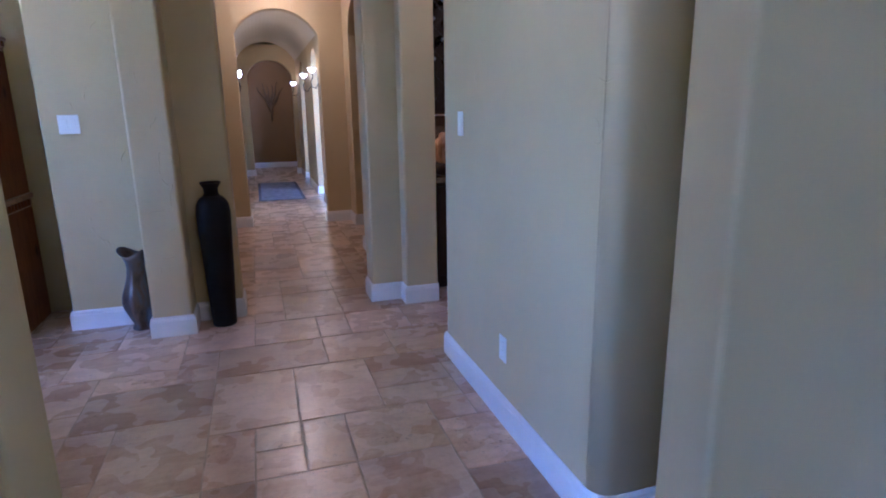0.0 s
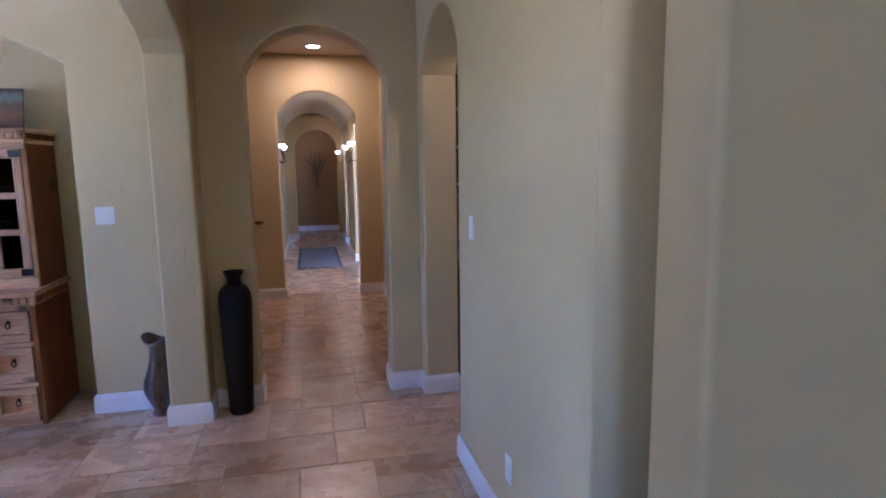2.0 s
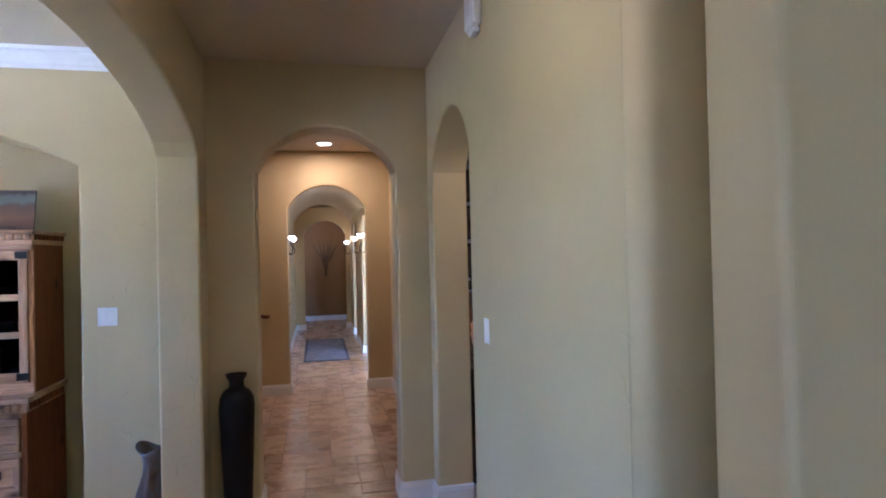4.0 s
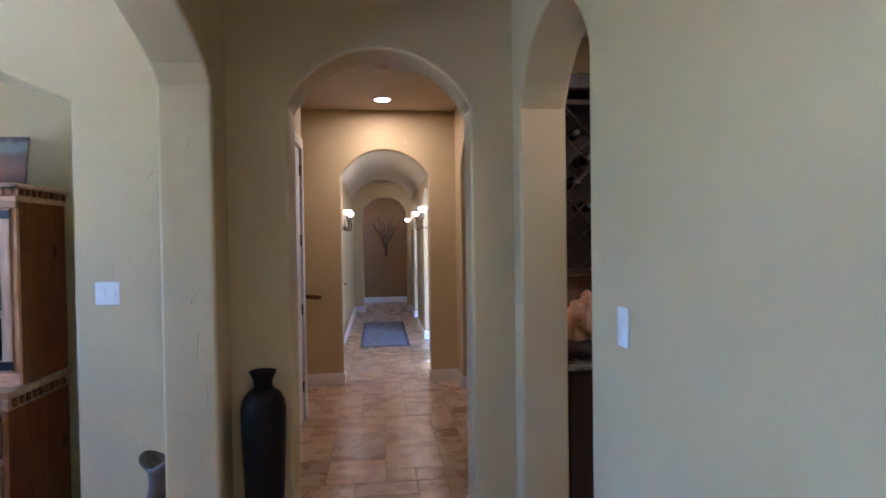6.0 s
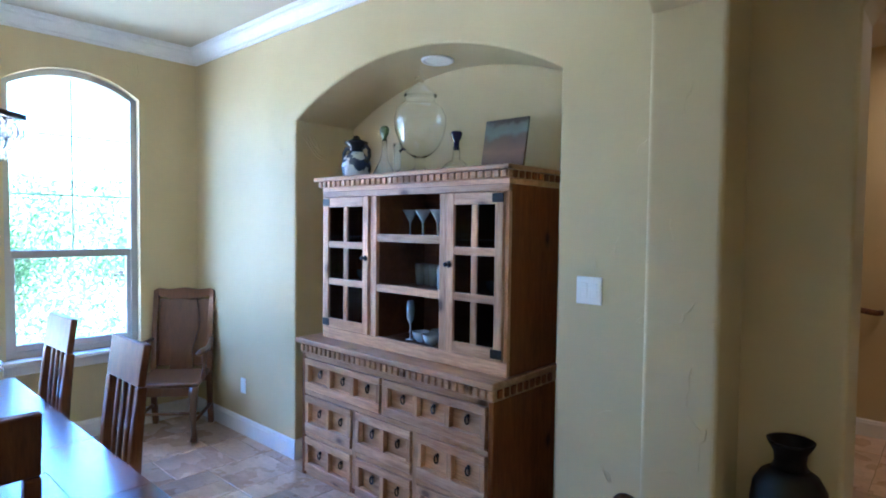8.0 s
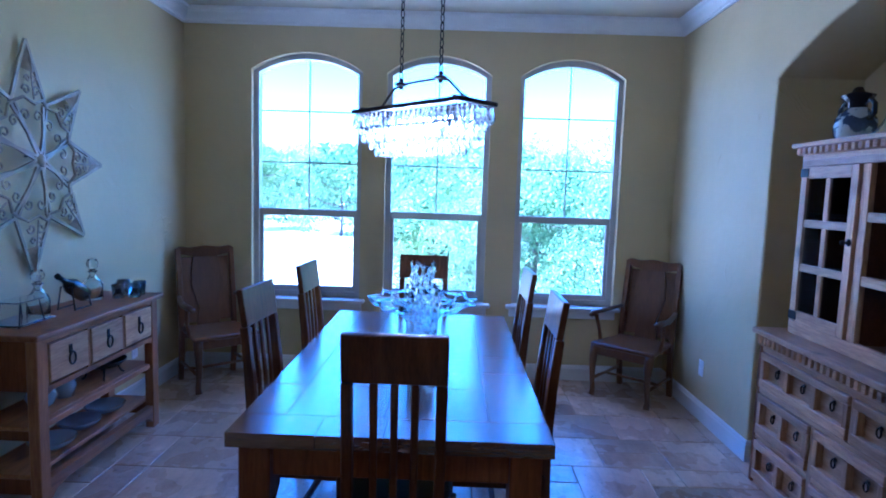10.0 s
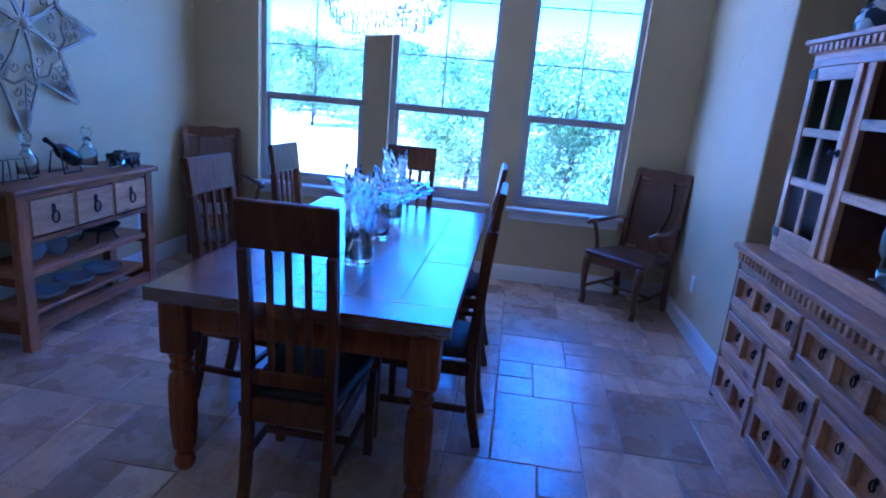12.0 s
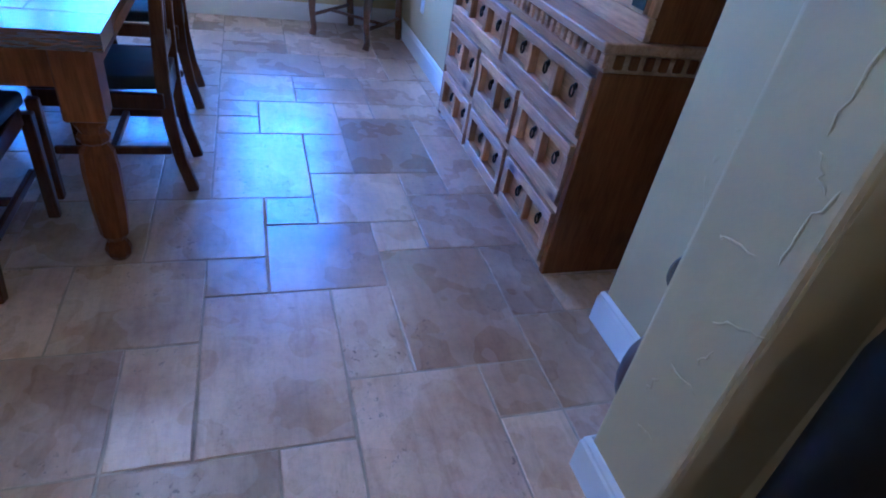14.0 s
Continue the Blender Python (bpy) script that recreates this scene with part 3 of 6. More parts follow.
# windows
def window(name, y0, y1):
    win = tagged(new(name), "tall white-framed arched sash window with a stool", "window", kind="structure")
    X = DW - 0.06
    top = WAPEX - WSPR
    # outer frame
    f = 0.045
    outer = [(y0, SILL), *arch(y0, y1, WSPR, WAPEX, 16), (y1, SILL)]
    inner = [(y0 + f, SILL + f), *arch(y0 + f, y1 - f, WSPR - 0.01, WAPEX - f, 16), (y1 - f, SILL + f)]
    bm = bmesh.new()
    x0, x1 = X - 0.08, X
    vo = [[bm.verts.new((x, u, z)) for u, z in outer] for x in (x0, x1)]
    vi = [[bm.verts.new((x, u, z)) for u, z in inner] for x in (x0, x1)]
    n = len(outer)
    for k in range(n):
        j = (k + 1) % n
        bm.faces.new((vo[1][k], vo[1][j], vi[1][j], vi[1][k]))
        bm.faces.new((vo[0][k], vi[0][k], vi[0][j], vo[0][j]))
        bm.faces.new((vi[1][k], vi[1][j], vi[0][j], vi[0][k]))
        bm.faces.new((vo[1][k], vo[0][k], vo[0][j], vo[1][j]))
    bmesh.ops.recalc_face_normals(bm, faces=bm.faces[:])
    part("window_frame", bm, FRAME, win)
    mid = 1.39
    part("meeting_rail", block(X - 0.07, y0 + f, mid - 0.03, X - 0.012, y1 - f, mid + 0.03, 0.006), FRAME, win)
    for z0, z1 in ((SILL + f, mid - 0.03),):
        for ya, yb in ((y0 + f, y0 + f + 0.03), (y1 - f - 0.03, y1 - f)):
            part("sash_stile", block(X - 0.06, ya, z0, X - 0.02, yb, z1, 0.004), FRAME, win)
        part("sash_rail", block(X - 0.06, y0 + f + 0.03, z0, X - 0.02, y1 - f - 0.03, z0 + 0.045, 0.004), FRAME, win)
    c = (y0 + y1) / 2
    part("muntin", block(X - 0.052, c - 0.006, mid + 0.03, X - 0.036, c + 0.006, WAPEX - f, 0.002), FRAME, win)
    for z in (1.82, 2.258):
        part("muntin", block(X - 0.0525, y0 + f, z - 0.006, X - 0.0355, y1 - f, z + 0.006, 0.002), FRAME, win)
    for z0, z1 in ((SILL + f + 0.045, mid - 0.03), (mid + 0.03, WSPR)):
        ob = part("pane", block(X - 0.046, y0 + f, z0, X - 0.042, y1 - f, z1), PANE, win)
        ob.visible_shadow = False
    part("window_stool", block(DW - 0.058, y0 - 0.05, SILL - 0.03, DW + 0.075, y1 + 0.05, SILL, 0.008, 2), TRIM, win)
    part("window_apron", block(DW + 0.001, y0 - 0.02, SILL - 0.105, DW + 0.018, y1 + 0.02, SILL - 0.031, 0.004), TRIM, win)
    return win


for i, (y0, y1) in enumerate(WINS):
    window("window_%d" % (i + 1), y0, y1)

# doors and fittings of the corridor
door = tagged(new("door_1"), "closed white panelled door with black hinges", "door", kind="structure")
leaf = part("door_leaf", block(-0.682, 8.47, 0.006, -0.644, 9.285, 2.44, 0.003), DOOR_WHITE, door)
for z0, z1 in ((0.22, 0.95), (1.1, 2.25)):
    for y0, y1 in ((8.58, 8.84), (8.92, 9.18)):
        part("raised_panel", block(-0.646, y0, z0, -0.635, y1, z1, 0.008), DOOR_WHITE, leaf)
for z in (0.3, 1.0, 1.62, 2.25):
    part("hinge", block(-0.644, 9.262, z - 0.05, -0.630, 9.284, z + 0.05, 0.003), IRON, door, "black hinge")
bm = tube([(-0.64, 8.53, 1.0), (-0.595, 8.53, 1.0), (-0.59, 8.56, 1.0), (-0.59, 8.64, 1.0)], 0.009, 8)
part("door_handle", bm, IRON, door, "black lever handle")
for y0, y1 in ((8.37, 8.468), (9.288, 9.378)):
    part("casing", block(-0.639, y0, 0, -0.62, y1, 2.54, 0.005), TRIM, door)
part("casing", block(-0.639, 8.469, 2.443, -0.62, 9.287, 2.54, 0.005), TRIM, door)

rail = thing("handrail", (0, 0, 0), "dark stained wooden handrail on the stair wall", "handrail")
part("rail", tube([(-2.1, 10.42, 1.75), (-0.85, 10.42, 1.02), (-0.62, 10.42, 0.99), (-0.60, 10.47, 0.99)], 0.024, 10), CHAIR_WOOD, rail, smooth=True)
part("bracket", tube([(-0.95, 10.48, 1.0), (-0.95, 10.43, 1.0), (-0.95, 10.42, 1.05)], 0.008, 6), IRON, rail)

for k in range(4):
    st = thing("stair_step", (0, 0, 0), "pale stone stair step beside the corridor", "step", "stair steps")
    part("tread", block(-1.25 - 0.27 * k - 0.29, 9.42, 0.002 + 0.178 * k, -1.25 - 0.27 * k, 10.478, 0.178 * (k + 1), 0.008, 2), STONE, st)

far_door = tagged(new("door_2"), "white door with black hardware in the long corridor", "door", kind="structure")
leaf = part("door_leaf", block(VL + 0.002, 11.5, 0.006, VL + 0.03, 12.4, 2.3, 0.003), DOOR_WHITE, far_door)
part("raised_panel", block(VL + 0.028, 11.62, 0.25, VL + 0.04, 12.28, 1.0, 0.008), DOOR_WHITE, leaf)
part("raised_panel", block(VL + 0.028, 11.62, 1.15, VL + 0.04, 12.28, 2.15, 0.008), DOOR_WHITE, leaf)
part("door_handle", tube([(VL + 0.03, 12.3, 1.0), (VL + 0.08, 12.3, 1.0), (VL + 0.08, 12.18, 1.0)], 0.01, 8), IRON, far_door, "black lever handle")
for y0, y1 in ((11.4, 11.498), (12.402, 12.5)):
    part("casing", block(VL + 0.001, y0, 0, VL + 0.022, y1, 2.33, 0.005), TRIM, far_door)


# ---- wall plates ----
def plate(name, place, turn, wide, tall, gangs, label, category, sockets=False):
    """A switch or socket plate that faces -y before its turn."""
    p = thing(name, place, label, category, turn=turn)
    part("plate", block(-wide / 2, -0.007, -tall / 2, wide / 2, -0.0005, tall / 2, 0.003, 2), PLASTIC, p)
    for g in range(gangs):
        x = (g - (gangs - 1) / 2) * 0.046
        if sockets:
            for z in (-0.02, 0.02):
                part("socket", block(x - 0.016, -0.010, z - 0.014, x + 0.016, -0.006, z + 0.014, 0.004, 2), PLASTIC, p)
        else:
            bm = block(x - 0.016, -0.011, -0.033, x + 0.016, -0.006, 0.033, 0.0015)
            for v in bm.verts:
                if v.co.z < 0 and v.co.y < -0.008:
                    v.co.y += 0.0035
            part("rocker", bm, PLASTIC, p)
    for z in (-tall / 2 + 0.012, tall / 2 - 0.012):
        if not sockets:
            part("screw", lathe([(0.0028, 0), (0.0022, 0.001), (0, 0.0012)], 8, at=(0, 0, 0)), PLASTIC, p).matrix_basis = pose(0, -0.007, z, 90)
    return p


plate("light_switch", (-1.325, DN, 1.36), 0, 0.118, 0.118, 2, "white double rocker switch on olive plaster", "light switch")
plate("light_switch", (HR, 5.62, 1.345), -90, 0.072, 0.118, 1, "white single rocker switch on the hall wall", "light switch")
plate("wall_socket", (HR, 5.07, 0.362), -90, 0.072, 0.118, 1, "white socket low on the hall wall", "socket", True)
plate("wall_socket", (-4.225, DN, 0.378), 0, 0.072, 0.118, 1, "white socket low on olive plaster", "socket", True)
plate("wall_socket", (-2.36, DS, 0.40), 180, 0.072, 0.118, 1, "white socket low on olive plaster", "socket", True)
plate("wall_socket", (-4.15, DS, 0.38), 180, 0.072, 0.118, 1, "white socket beside the side table", "socket", True)
chime = thing("door_chime", (HR, 5.66, 2.80), "white plastic door chime high on the hall wall", "door chime", turn=-90)
part("case", block(-0.075, -0.05, -0.01, 0.075, -0.001, 0.22, 0.012, 3), PLASTIC, chime)
part("grille", block(-0.055, -0.053, 0.03, 0.055, -0.048, 0.16, 0.004), PLASTIC, chime)
part("foot", block(-0.04, -0.04, -0.04, 0.04, -0.001, -0.011, 0.006), PLASTIC, chime)
vent = thing("ceiling_vent", (0.05, 5.2, CEIL), "white slatted vent in the hall ceiling", "vent")
part("frame", block(-0.2, -0.1, -0.012, 0.2, 0.1, -0.001, 0.004), PLASTIC, vent)
for k in range(8):
    part("slat", block(-0.17, -0.075 + k * 0.02, -0.018, 0.17, -0.066 + k * 0.02, -0.012, 0.001), PLASTIC, vent)


# ---- ceiling lamps ----
BULB = glowing("warm_bulb", (1.0, 0.74, 0.45), 4.0)
SHADE = glowing("sconce_glass", (1.0, 0.72, 0.42), 0.55)
CANDLE_BULB = glowing("candle_bulb", (1.0, 0.86, 0.72), 45.0)


def downlight(place, lit, label):
    d = thing("downlight", place, label, "downlight")
    part("trim_ring", lathe([(0.075, -0.001), (0.095, -0.001), (0.095, -0.008), (0.088, -0.014), (0.074, -0.010), (0.075, -0.001)], 32), PLASTIC, d, smooth=True)
    part("lens", lathe([(0.0, -0.002), (0.073, -0.002), (0.073, -0.007), (0, -0.011)], 32), BULB if lit else PLASTIC, d)
    return d


downlight((0.117, 9.95, 3.06), True, "lit recessed downlight with a white ring")
lamp("downlight_light", (0.117, 9.95, 3.035), "AREA", 0.74, WARM, 0.13, (0.117, 9.95, 0))
downlight((-2.45, 7.34, 2.592), False, "unlit recessed downlight with a white ring")
downlight((0.04, 4.55, CEIL), True, "lit recessed downlight with a white ring")
lamp("downlight_light", (0.04, 4.55, CEIL - 0.025), "AREA", 0.14, WARM, 0.32, (0.04, 4.55, 0))
downlight((1.38, 6.3, 2.95), True, "lit recessed downlight in the pantry ceiling")
lamp("downlight_light", (1.38, 6.3, 2.925), "AREA", 0.2, WARM, 0.13, (1.38, 6.3, 0))
det = thing("smoke_detector", (0.106, 8.86, 3.06), "small white smoke detector on the ceiling", "smoke detector")
part("case", lathe([(0.0, -0.035), (0.04, -0.034), (0.058, -0.02), (0.06, -0.001), (0, -0.001)], 24), PLASTIC, det, smooth=True)


def sconce(place, side):
    """An uplight with a glass bowl on a scrolled iron arm; side: the way from the wall along x."""
    s = thing("wall_sconce", place, "lit iron wall sconce with a frosted glass bowl", "wall lamp", "corridor sconces")
    part("back_plate", block(-side * 0.004 - 0.004, -0.035, -0.28, -side * 0.004 + 0.012, 0.035, -0.1, 0.003), IRON, s)
    arm = [(0, 0, -0.2), (side * 0.05, 0, -0.28), (side * 0.11, 0, -0.26), (side * 0.12, 0, -0.18), (side * 0.09, 0, -0.12), (side * 0.10, 0, -0.05)]
    part("arm", tube(arm, 0.008, 8), IRON, s, smooth=True)
    part("bowl", lathe([(0.012, -0.05), (0.036, -0.034), (0.056, -0.006), (0.063, 0.018), (0.059, 0.018), (0.036, -0.02), (0.0, -0.032)], 20, at=(side * 0.10, 0, 0)), SHADE, s, "glowing frosted glass bowl", smooth=True)
    return s


for y in (12.12, 13.55):
    sconce((VR + 0.001, y, 2.05), -1)
    lamp("sconce_light", (VR - 0.1, y, 2.13), "POINT", 0.1, WARM, 0.05)
for y in (12.75, 13.6):
    sconce((VL - 0.001, y, 2.05), 1)
lamp("sconce_light", (VL + 0.1, 13.2, 2.13), "POINT", 0.1, WARM, 0.05)
sconce((VR + 0.001, 16.5, 2.05), -1)
lamp("sconce_light", (VR - 0.1, 16.5, 2.13), "POINT", 0.12, WARM, 0.05)
downlight((0.2, 18.1, 2.9), True, "lit recessed downlight before the end wall")
lamp("downlight_light", (0.2, 18.1, 2.875), "AREA", 0.12, WARM, 0.13, (0.2, 18.1, 0))

# ---- the long corridor's things ----
rug = thing("runner_rug", (0.13, 14.0, 0), "slate blue woven runner rug on stone", "rug")
RUG = plain("blue_rug", (0.20, 0.225, 0.33), 0.95, vary=0.35, scale=9, relief=0.6)
RUG_EDGE = plain("dark_rug_border", (0.10, 0.105, 0.15), 0.95, vary=0.3, scale=12, relief=0.6)
part("weave", block(-0.33, -1.25, 0.003, 0.33, 1.25, 0.011, 0.003), RUG, rug)
bm = block(-0.38, -1.3, 0.003, -0.331, 1.3, 0.010, 0.002)
block(0.331, -1.3, 0.003, 0.38, 1.3, 0.010, 0.002, bm=bm)
block(-0.33, -1.3, 0.003, 0.33, -1.251, 0.010, 0.002, bm=bm)
block(-0.33, 1.251, 0.003, 0.33, 1.3, 0.010, 0.002, bm=bm)
part("border", bm, RUG_EDGE, rug)

twigs = thing("wall_ornament", (0.24, 18.99, 1.55), "dark bronze branching ornament on the end wall", "ornament")
ORN = plain("dried_branch", (0.17, 0.105, 0.045), 0.7, vary=0.3, scale=9)
part("stem", tube([(0, -0.03, -0.35), (0.01, -0.05, 0.0), (0, -0.03, 0.12)], [0.02, 0.03, 0.02], 8), ORN, twigs, smooth=True)
for dx, h in ((-0.34, 0.62), (-0.2, 0.72), (-0.07, 0.66), (0.08, 0.7), (0.2, 0.75), (0.33, 0.6)):
    pts = [(dx * (k / 6) ** 1.3 + 0.02 * math.sin(k * 1.7 + dx * 9), -0.03 - 0.02 * math.sin(k), -0.1 + h * k / 6) for k in range(7)]
    part("branch", tube(pts, [0.018, 0.026, 0.03, 0.028, 0.02, 0.014, 0.006], 6), ORN, twigs, smooth=True)

# ---- hall: the tall vase and the copper vase ----
VASE_BLACK = plain("black_ceramic", (0.008, 0.007, 0.006), 0.48, vary=0.35, scale=5, relief=0.1)
VASE_BLACK.node_tree.nodes["Principled BSDF"].inputs["Specular IOR Level"].default_value = 0.15
vase = thing("floor_vase", (-0.52, 6.885, 0), "tall matt black floor vase with a flared lip", "vase")
prof = [(0, 0.0), (0.068, 0.0), (0.072, 0.01), (0.074, 0.05), (0.088, 0.40), (0.098, 0.68), (0.101, 0.78), (0.094, 0.835), (0.075, 0.872), (0.052, 0.892), (0.044, 0.91), (0.046, 0.94), (0.062, 0.968), (0.067, 0.98), (0.060, 0.978), (0.042, 0.945), (0.036, 0.90), (0, 0.88)]
part("body", lathe([(r * 1.08, z) for r, z in prof[:9]] + [prof[9], (0, 0.892)], 36), VASE_BLACK, vase, smooth=True)
part("neck", lathe([(0.052, 0.893)] + prof[10:], 36), VASE_BLACK, vase, smooth=True)


def copper():
    m, nt, b = material("glazed_copper", 0.3, 0.55)
    v = coords(nt, (1, 1, 0.6))
    col = ramp(nt, noise_tex(nt, v, 6, 4, 0.55, 1.2), [(0.3, (0.035, 0.022, 0.016)), (0.45, (0.12, 0.075, 0.045)), (0.58, (0.11, 0.11, 0.11)), (0.72, (0.20, 0.14, 0.085))])
    nt.links.new(col, b.inputs["Base Color"])
    bump(nt, b, noise_tex(nt, v, 18, 3), 0.2, 0.004)
    return m


small = thing("table_vase", (-1.045, 6.99, 0), "bronze glazed vase with a wavy flared mouth, standing on the floor", "vase")
prof = [(0, 0.0), (0.058, 0.0), (0.062, 0.012), (0.05, 0.045), (0.07, 0.10), (0.094, 0.17), (0.10, 0.22), (0.095, 0.27), (0.072, 0.35), (0.055, 0.42), (0.05, 0.48), (0.06, 0.55), (0.086, 0.60), (0.081, 0.598), (0.042, 0.53), (0, 0.45)]
bm = lathe(prof, 40)
for v in bm.verts:
    a = math.atan2(v.co.y, v.co.x)
    k = max(0.0, (v.co.z - 0.42) / 0.18)
    v.co.z += 0.028 * k * math.sin(2 * a + 2.4)
    s = 1 + 0.09 * k * math.cos(2 * a) + 0.035 * math.sin(6 * a) * (1 - k)
    v.co.x, v.co.y, v.co.z = v.co.x * s * 1.06, v.co.y * s * 1.06, v.co.z * 0.9
part("body", bm, copper(), small, smooth=True)

# ---- pantry seen through the hall's arch ----
DARKWOOD = wood("dark_stained_wood", (0.018, 0.009, 0.005), (0.032, 0.016, 0.009), (0.05, 0.026, 0.015), 0.45, 2, 0, 0.1, True)
GRANITE = plain("granite_top", (0.20, 0.17, 0.13), 0.22, vary=0.6, scale=26)
counter = thing("pantry_cabinet", (0, 0, 0), "dark stained base cabinet in the pantry", "cabinet")
part("body", block(1.10, 7.16, 0.0, 1.88, 7.70, 0.86, 0.004), DARKWOOD, counter)
for x0, x1 in ((1.12, 1.48), (1.50, 1.86)):
    d = part("door", block(x0, 7.138, 0.1, x1, 7.159, 0.83, 0.005), DARKWOOD, counter)
    part("handle", tube([(x1 - 0.05, 7.14, 0.6), (x1 - 0.05, 7.11, 0.61), (x1 - 0.05, 7.11, 0.71), (x1 - 0.05, 7.14, 0.72)], 0.006, 6), BRONZE, d)
top = thing("pantry_worktop", (0, 0, 0), "speckled granite worktop on the dark cabinet", "worktop")
part("slab", block(1.08, 7.11, 0.861, 1.9, 7.70, 0.90, 0.006, 2), GRANITE, top)
structure("wall_pantry_back", block(1.02, 7.72, 0, 1.9, 7.78, 3.0), PAINT, "dim painted pantry wall")
splash = thing("back_panel", (0, 0, 0), "dark wood panel behind the worktop", "panel")
part("panel", block(1.06, 7.69, 0.902, 1.88, 7.715, 1.38, 0.003), DARKWOOD, splash)
rack = thing("wine_rack", (0, 0, 0), "dark wooden wine rack with bottle ends showing", "wine rack")
for x0, x1 in ((1.06, 1.085), (1.855, 1.88)):
    part("side", block(x0, 7.38, 1.38, x1, 7.714, 2.5, 0.003), DARKWOOD, rack)
part("back", block(1.085, 7.69, 1.38, 1.855, 7.714, 2.5), DARKWOOD, rack)
for z in (1.38, 2.42):
    part("shelf", block(1.085, 7.38, z, 1.855, 7.689, z + 0.03, 0.003), DARKWOOD, rack)
part("cornice", block(1.04, 7.34, 2.5, 1.9, 7.714, 2.6, 0.01), DARKWOOD, rack)
for k in range(-3, 6):
    for s in (1, -1):
        a, b = Vector((1.10 + 0.18 * k, 7.40, 1.42)), Vector((1.10 + 0.18 * k + s * 1.0, 7.40, 2.42))
        if s < 0:
            a.x += 0.54
            b.x += 0.54
        t0, t1 = 0.0, 1.0
        d = b - a
        for lo, hi in ((1.09, 1.85),):
            q = sorted(((lo - a.x) / d.x, (hi - a.x) / d.x))
            t0, t1 = max(t0, q[0]), min(t1, q[1])
        if t1 > t0 + 0.03:
            part("lattice_bar", tube([a + d * t0 + Vector((0, 0.006 * s, 0)), a + d * t1 + Vector((0, 0.006 * s, 0))], 0.007, 4), DARKWOOD, rack)
BOTTLE = plain("bottle_glass_dark", (0.012, 0.016, 0.012), 0.12, vary=0.3)
FOIL = plain("bottle_foil", (0.35, 0.33, 0.30), 0.35, 0.7, 0.3)
rnd = random.Random(4)
first_bottle = None
for r in range(6):
    for c in range(4):
        x, z = 1.19 + 0.18 * c + (0.09 if r % 2 else 0), 1.51 + 0.15 * r
        if x > 1.8 or rnd.random() < 0.2:
            continue
        if first_bottle is None:
            first_bottle = thing("wine_bottle", (x, 7.42, z), "dark wine bottle lying in the rack", "bottle", "bottles in the rack")
            bm = lathe([(0, 0.0), (0.014, 0.0), (0.014, 0.06), (0.036, 0.10), (0.037, 0.26), (0, 0.262)], 14)
            bm.transform(Matrix.Rotation(radians(-90), 4, "X"))
            part("body", bm, BOTTLE, first_bottle, smooth=True)
            bm = lathe([(0, -0.004), (0.015, -0.004), (0.0155, 0.05), (0.0145, 0.05)], 14)
            bm.transform(Matrix.Rotation(radians(-90), 4, "X"))
            part("foil", bm, FOIL, first_bottle, smooth=True)
        else:
            copy_thing(first_bottle, pose(x, 7.42, z))
WEATHERED = wood("weathered_root", (0.16, 0.07, 0.03), (0.45, 0.26, 0.12), (0.66, 0.47, 0.27), 0.6, 2, 1, 0.6)
# unseen strip and fill lamp, added to warm the root sculpture
strip = thing("under_shelf_light", (1.47, 7.62, 1.379), "unseen plain strip added under the wine rack to go with a fill lamp", "light strip")
part("diffuser", block(-0.3, -0.012, -0.012, 0.3, 0.012, -0.0005, 0.003), PLASTIC, strip)
lamp("root_fill_lamp", (1.35, 7.46, 1.36), "AREA", 0.12, WARM, 0.1, (1.32, 7.3, 0.9))
root = thing("carved_root", (1.30, 7.30, 0.90), "polished pale root wood sculpture on a dark base", "sculpture")
bm = bmesh.new()
bmesh.ops.create_icosphere(bm, subdivisions=4, radius=1.0)
for v in bm.verts:
    n = noise.noise(v.co * 1.7) * 0.32 + noise.noise(v.co * 4.0) * 0.14
    v.co = v.co * (1 + n)
    v.co = Vector((v.co.x * 0.14, v.co.y * 0.09, 0.215 + v.co.z * 0.165))
part("wood", bm, WEATHERED, root, smooth=True)
bm = bmesh.new()
bmesh.ops.create_icosphere(bm, subdivisions=3, radius=1.0)
for v in bm.verts:
    v.co = v.co * (1 + 0.2 * noise.noise(v.co * 2.2))
    v.co = Vector((v.co.x * 0.17, v.co.y * 0.12, max(0.0, 0.05 + v.co.z * 0.075)))
part("base", bm, DARKWOOD, root, smooth=True)

# ---- the hutch ----
HX0, HX1, HF, HB = -3.305, -1.755, 7.005, 7.56
hutch = thing("hutch", (0, 0, 0), "honey pine hutch with glazed doors and many small drawer cells", "hutch")
# inside pine made much darker, so its colour holds the cupboard's shade
PINE_IN_SHADE = wood("shaded_pine_inside", (0.07, 0.024, 0.005), (0.115, 0.04, 0.009), (0.16, 0.06, 0.014), 0.55, 0, 0.0, 0.1)
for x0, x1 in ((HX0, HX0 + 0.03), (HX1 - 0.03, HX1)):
    s = part("side_panel", block(x0, HF, 0.0, x1, HB, 0.80, 0.003), PINE_SHADED, hutch, "pine side, darkened to stand in for its shade")
part("bottom_board", block(HX0 + 0.03, HF + 0.004, 0.03, HX1 - 0.03, HB, 0.06), PINE_SHADED, hutch)
part("back_board", block(HX0 + 0.03, HB - 0.02, 0.06, HX1 - 0.03, HB, 0.80), PINE_SHADED, hutch)
part("plinth", block(HX0 + 0.031, HF + 0.012, 0.0, HX1 - 0.031, HF + 0.03, 0.03), PINE_X, hutch)
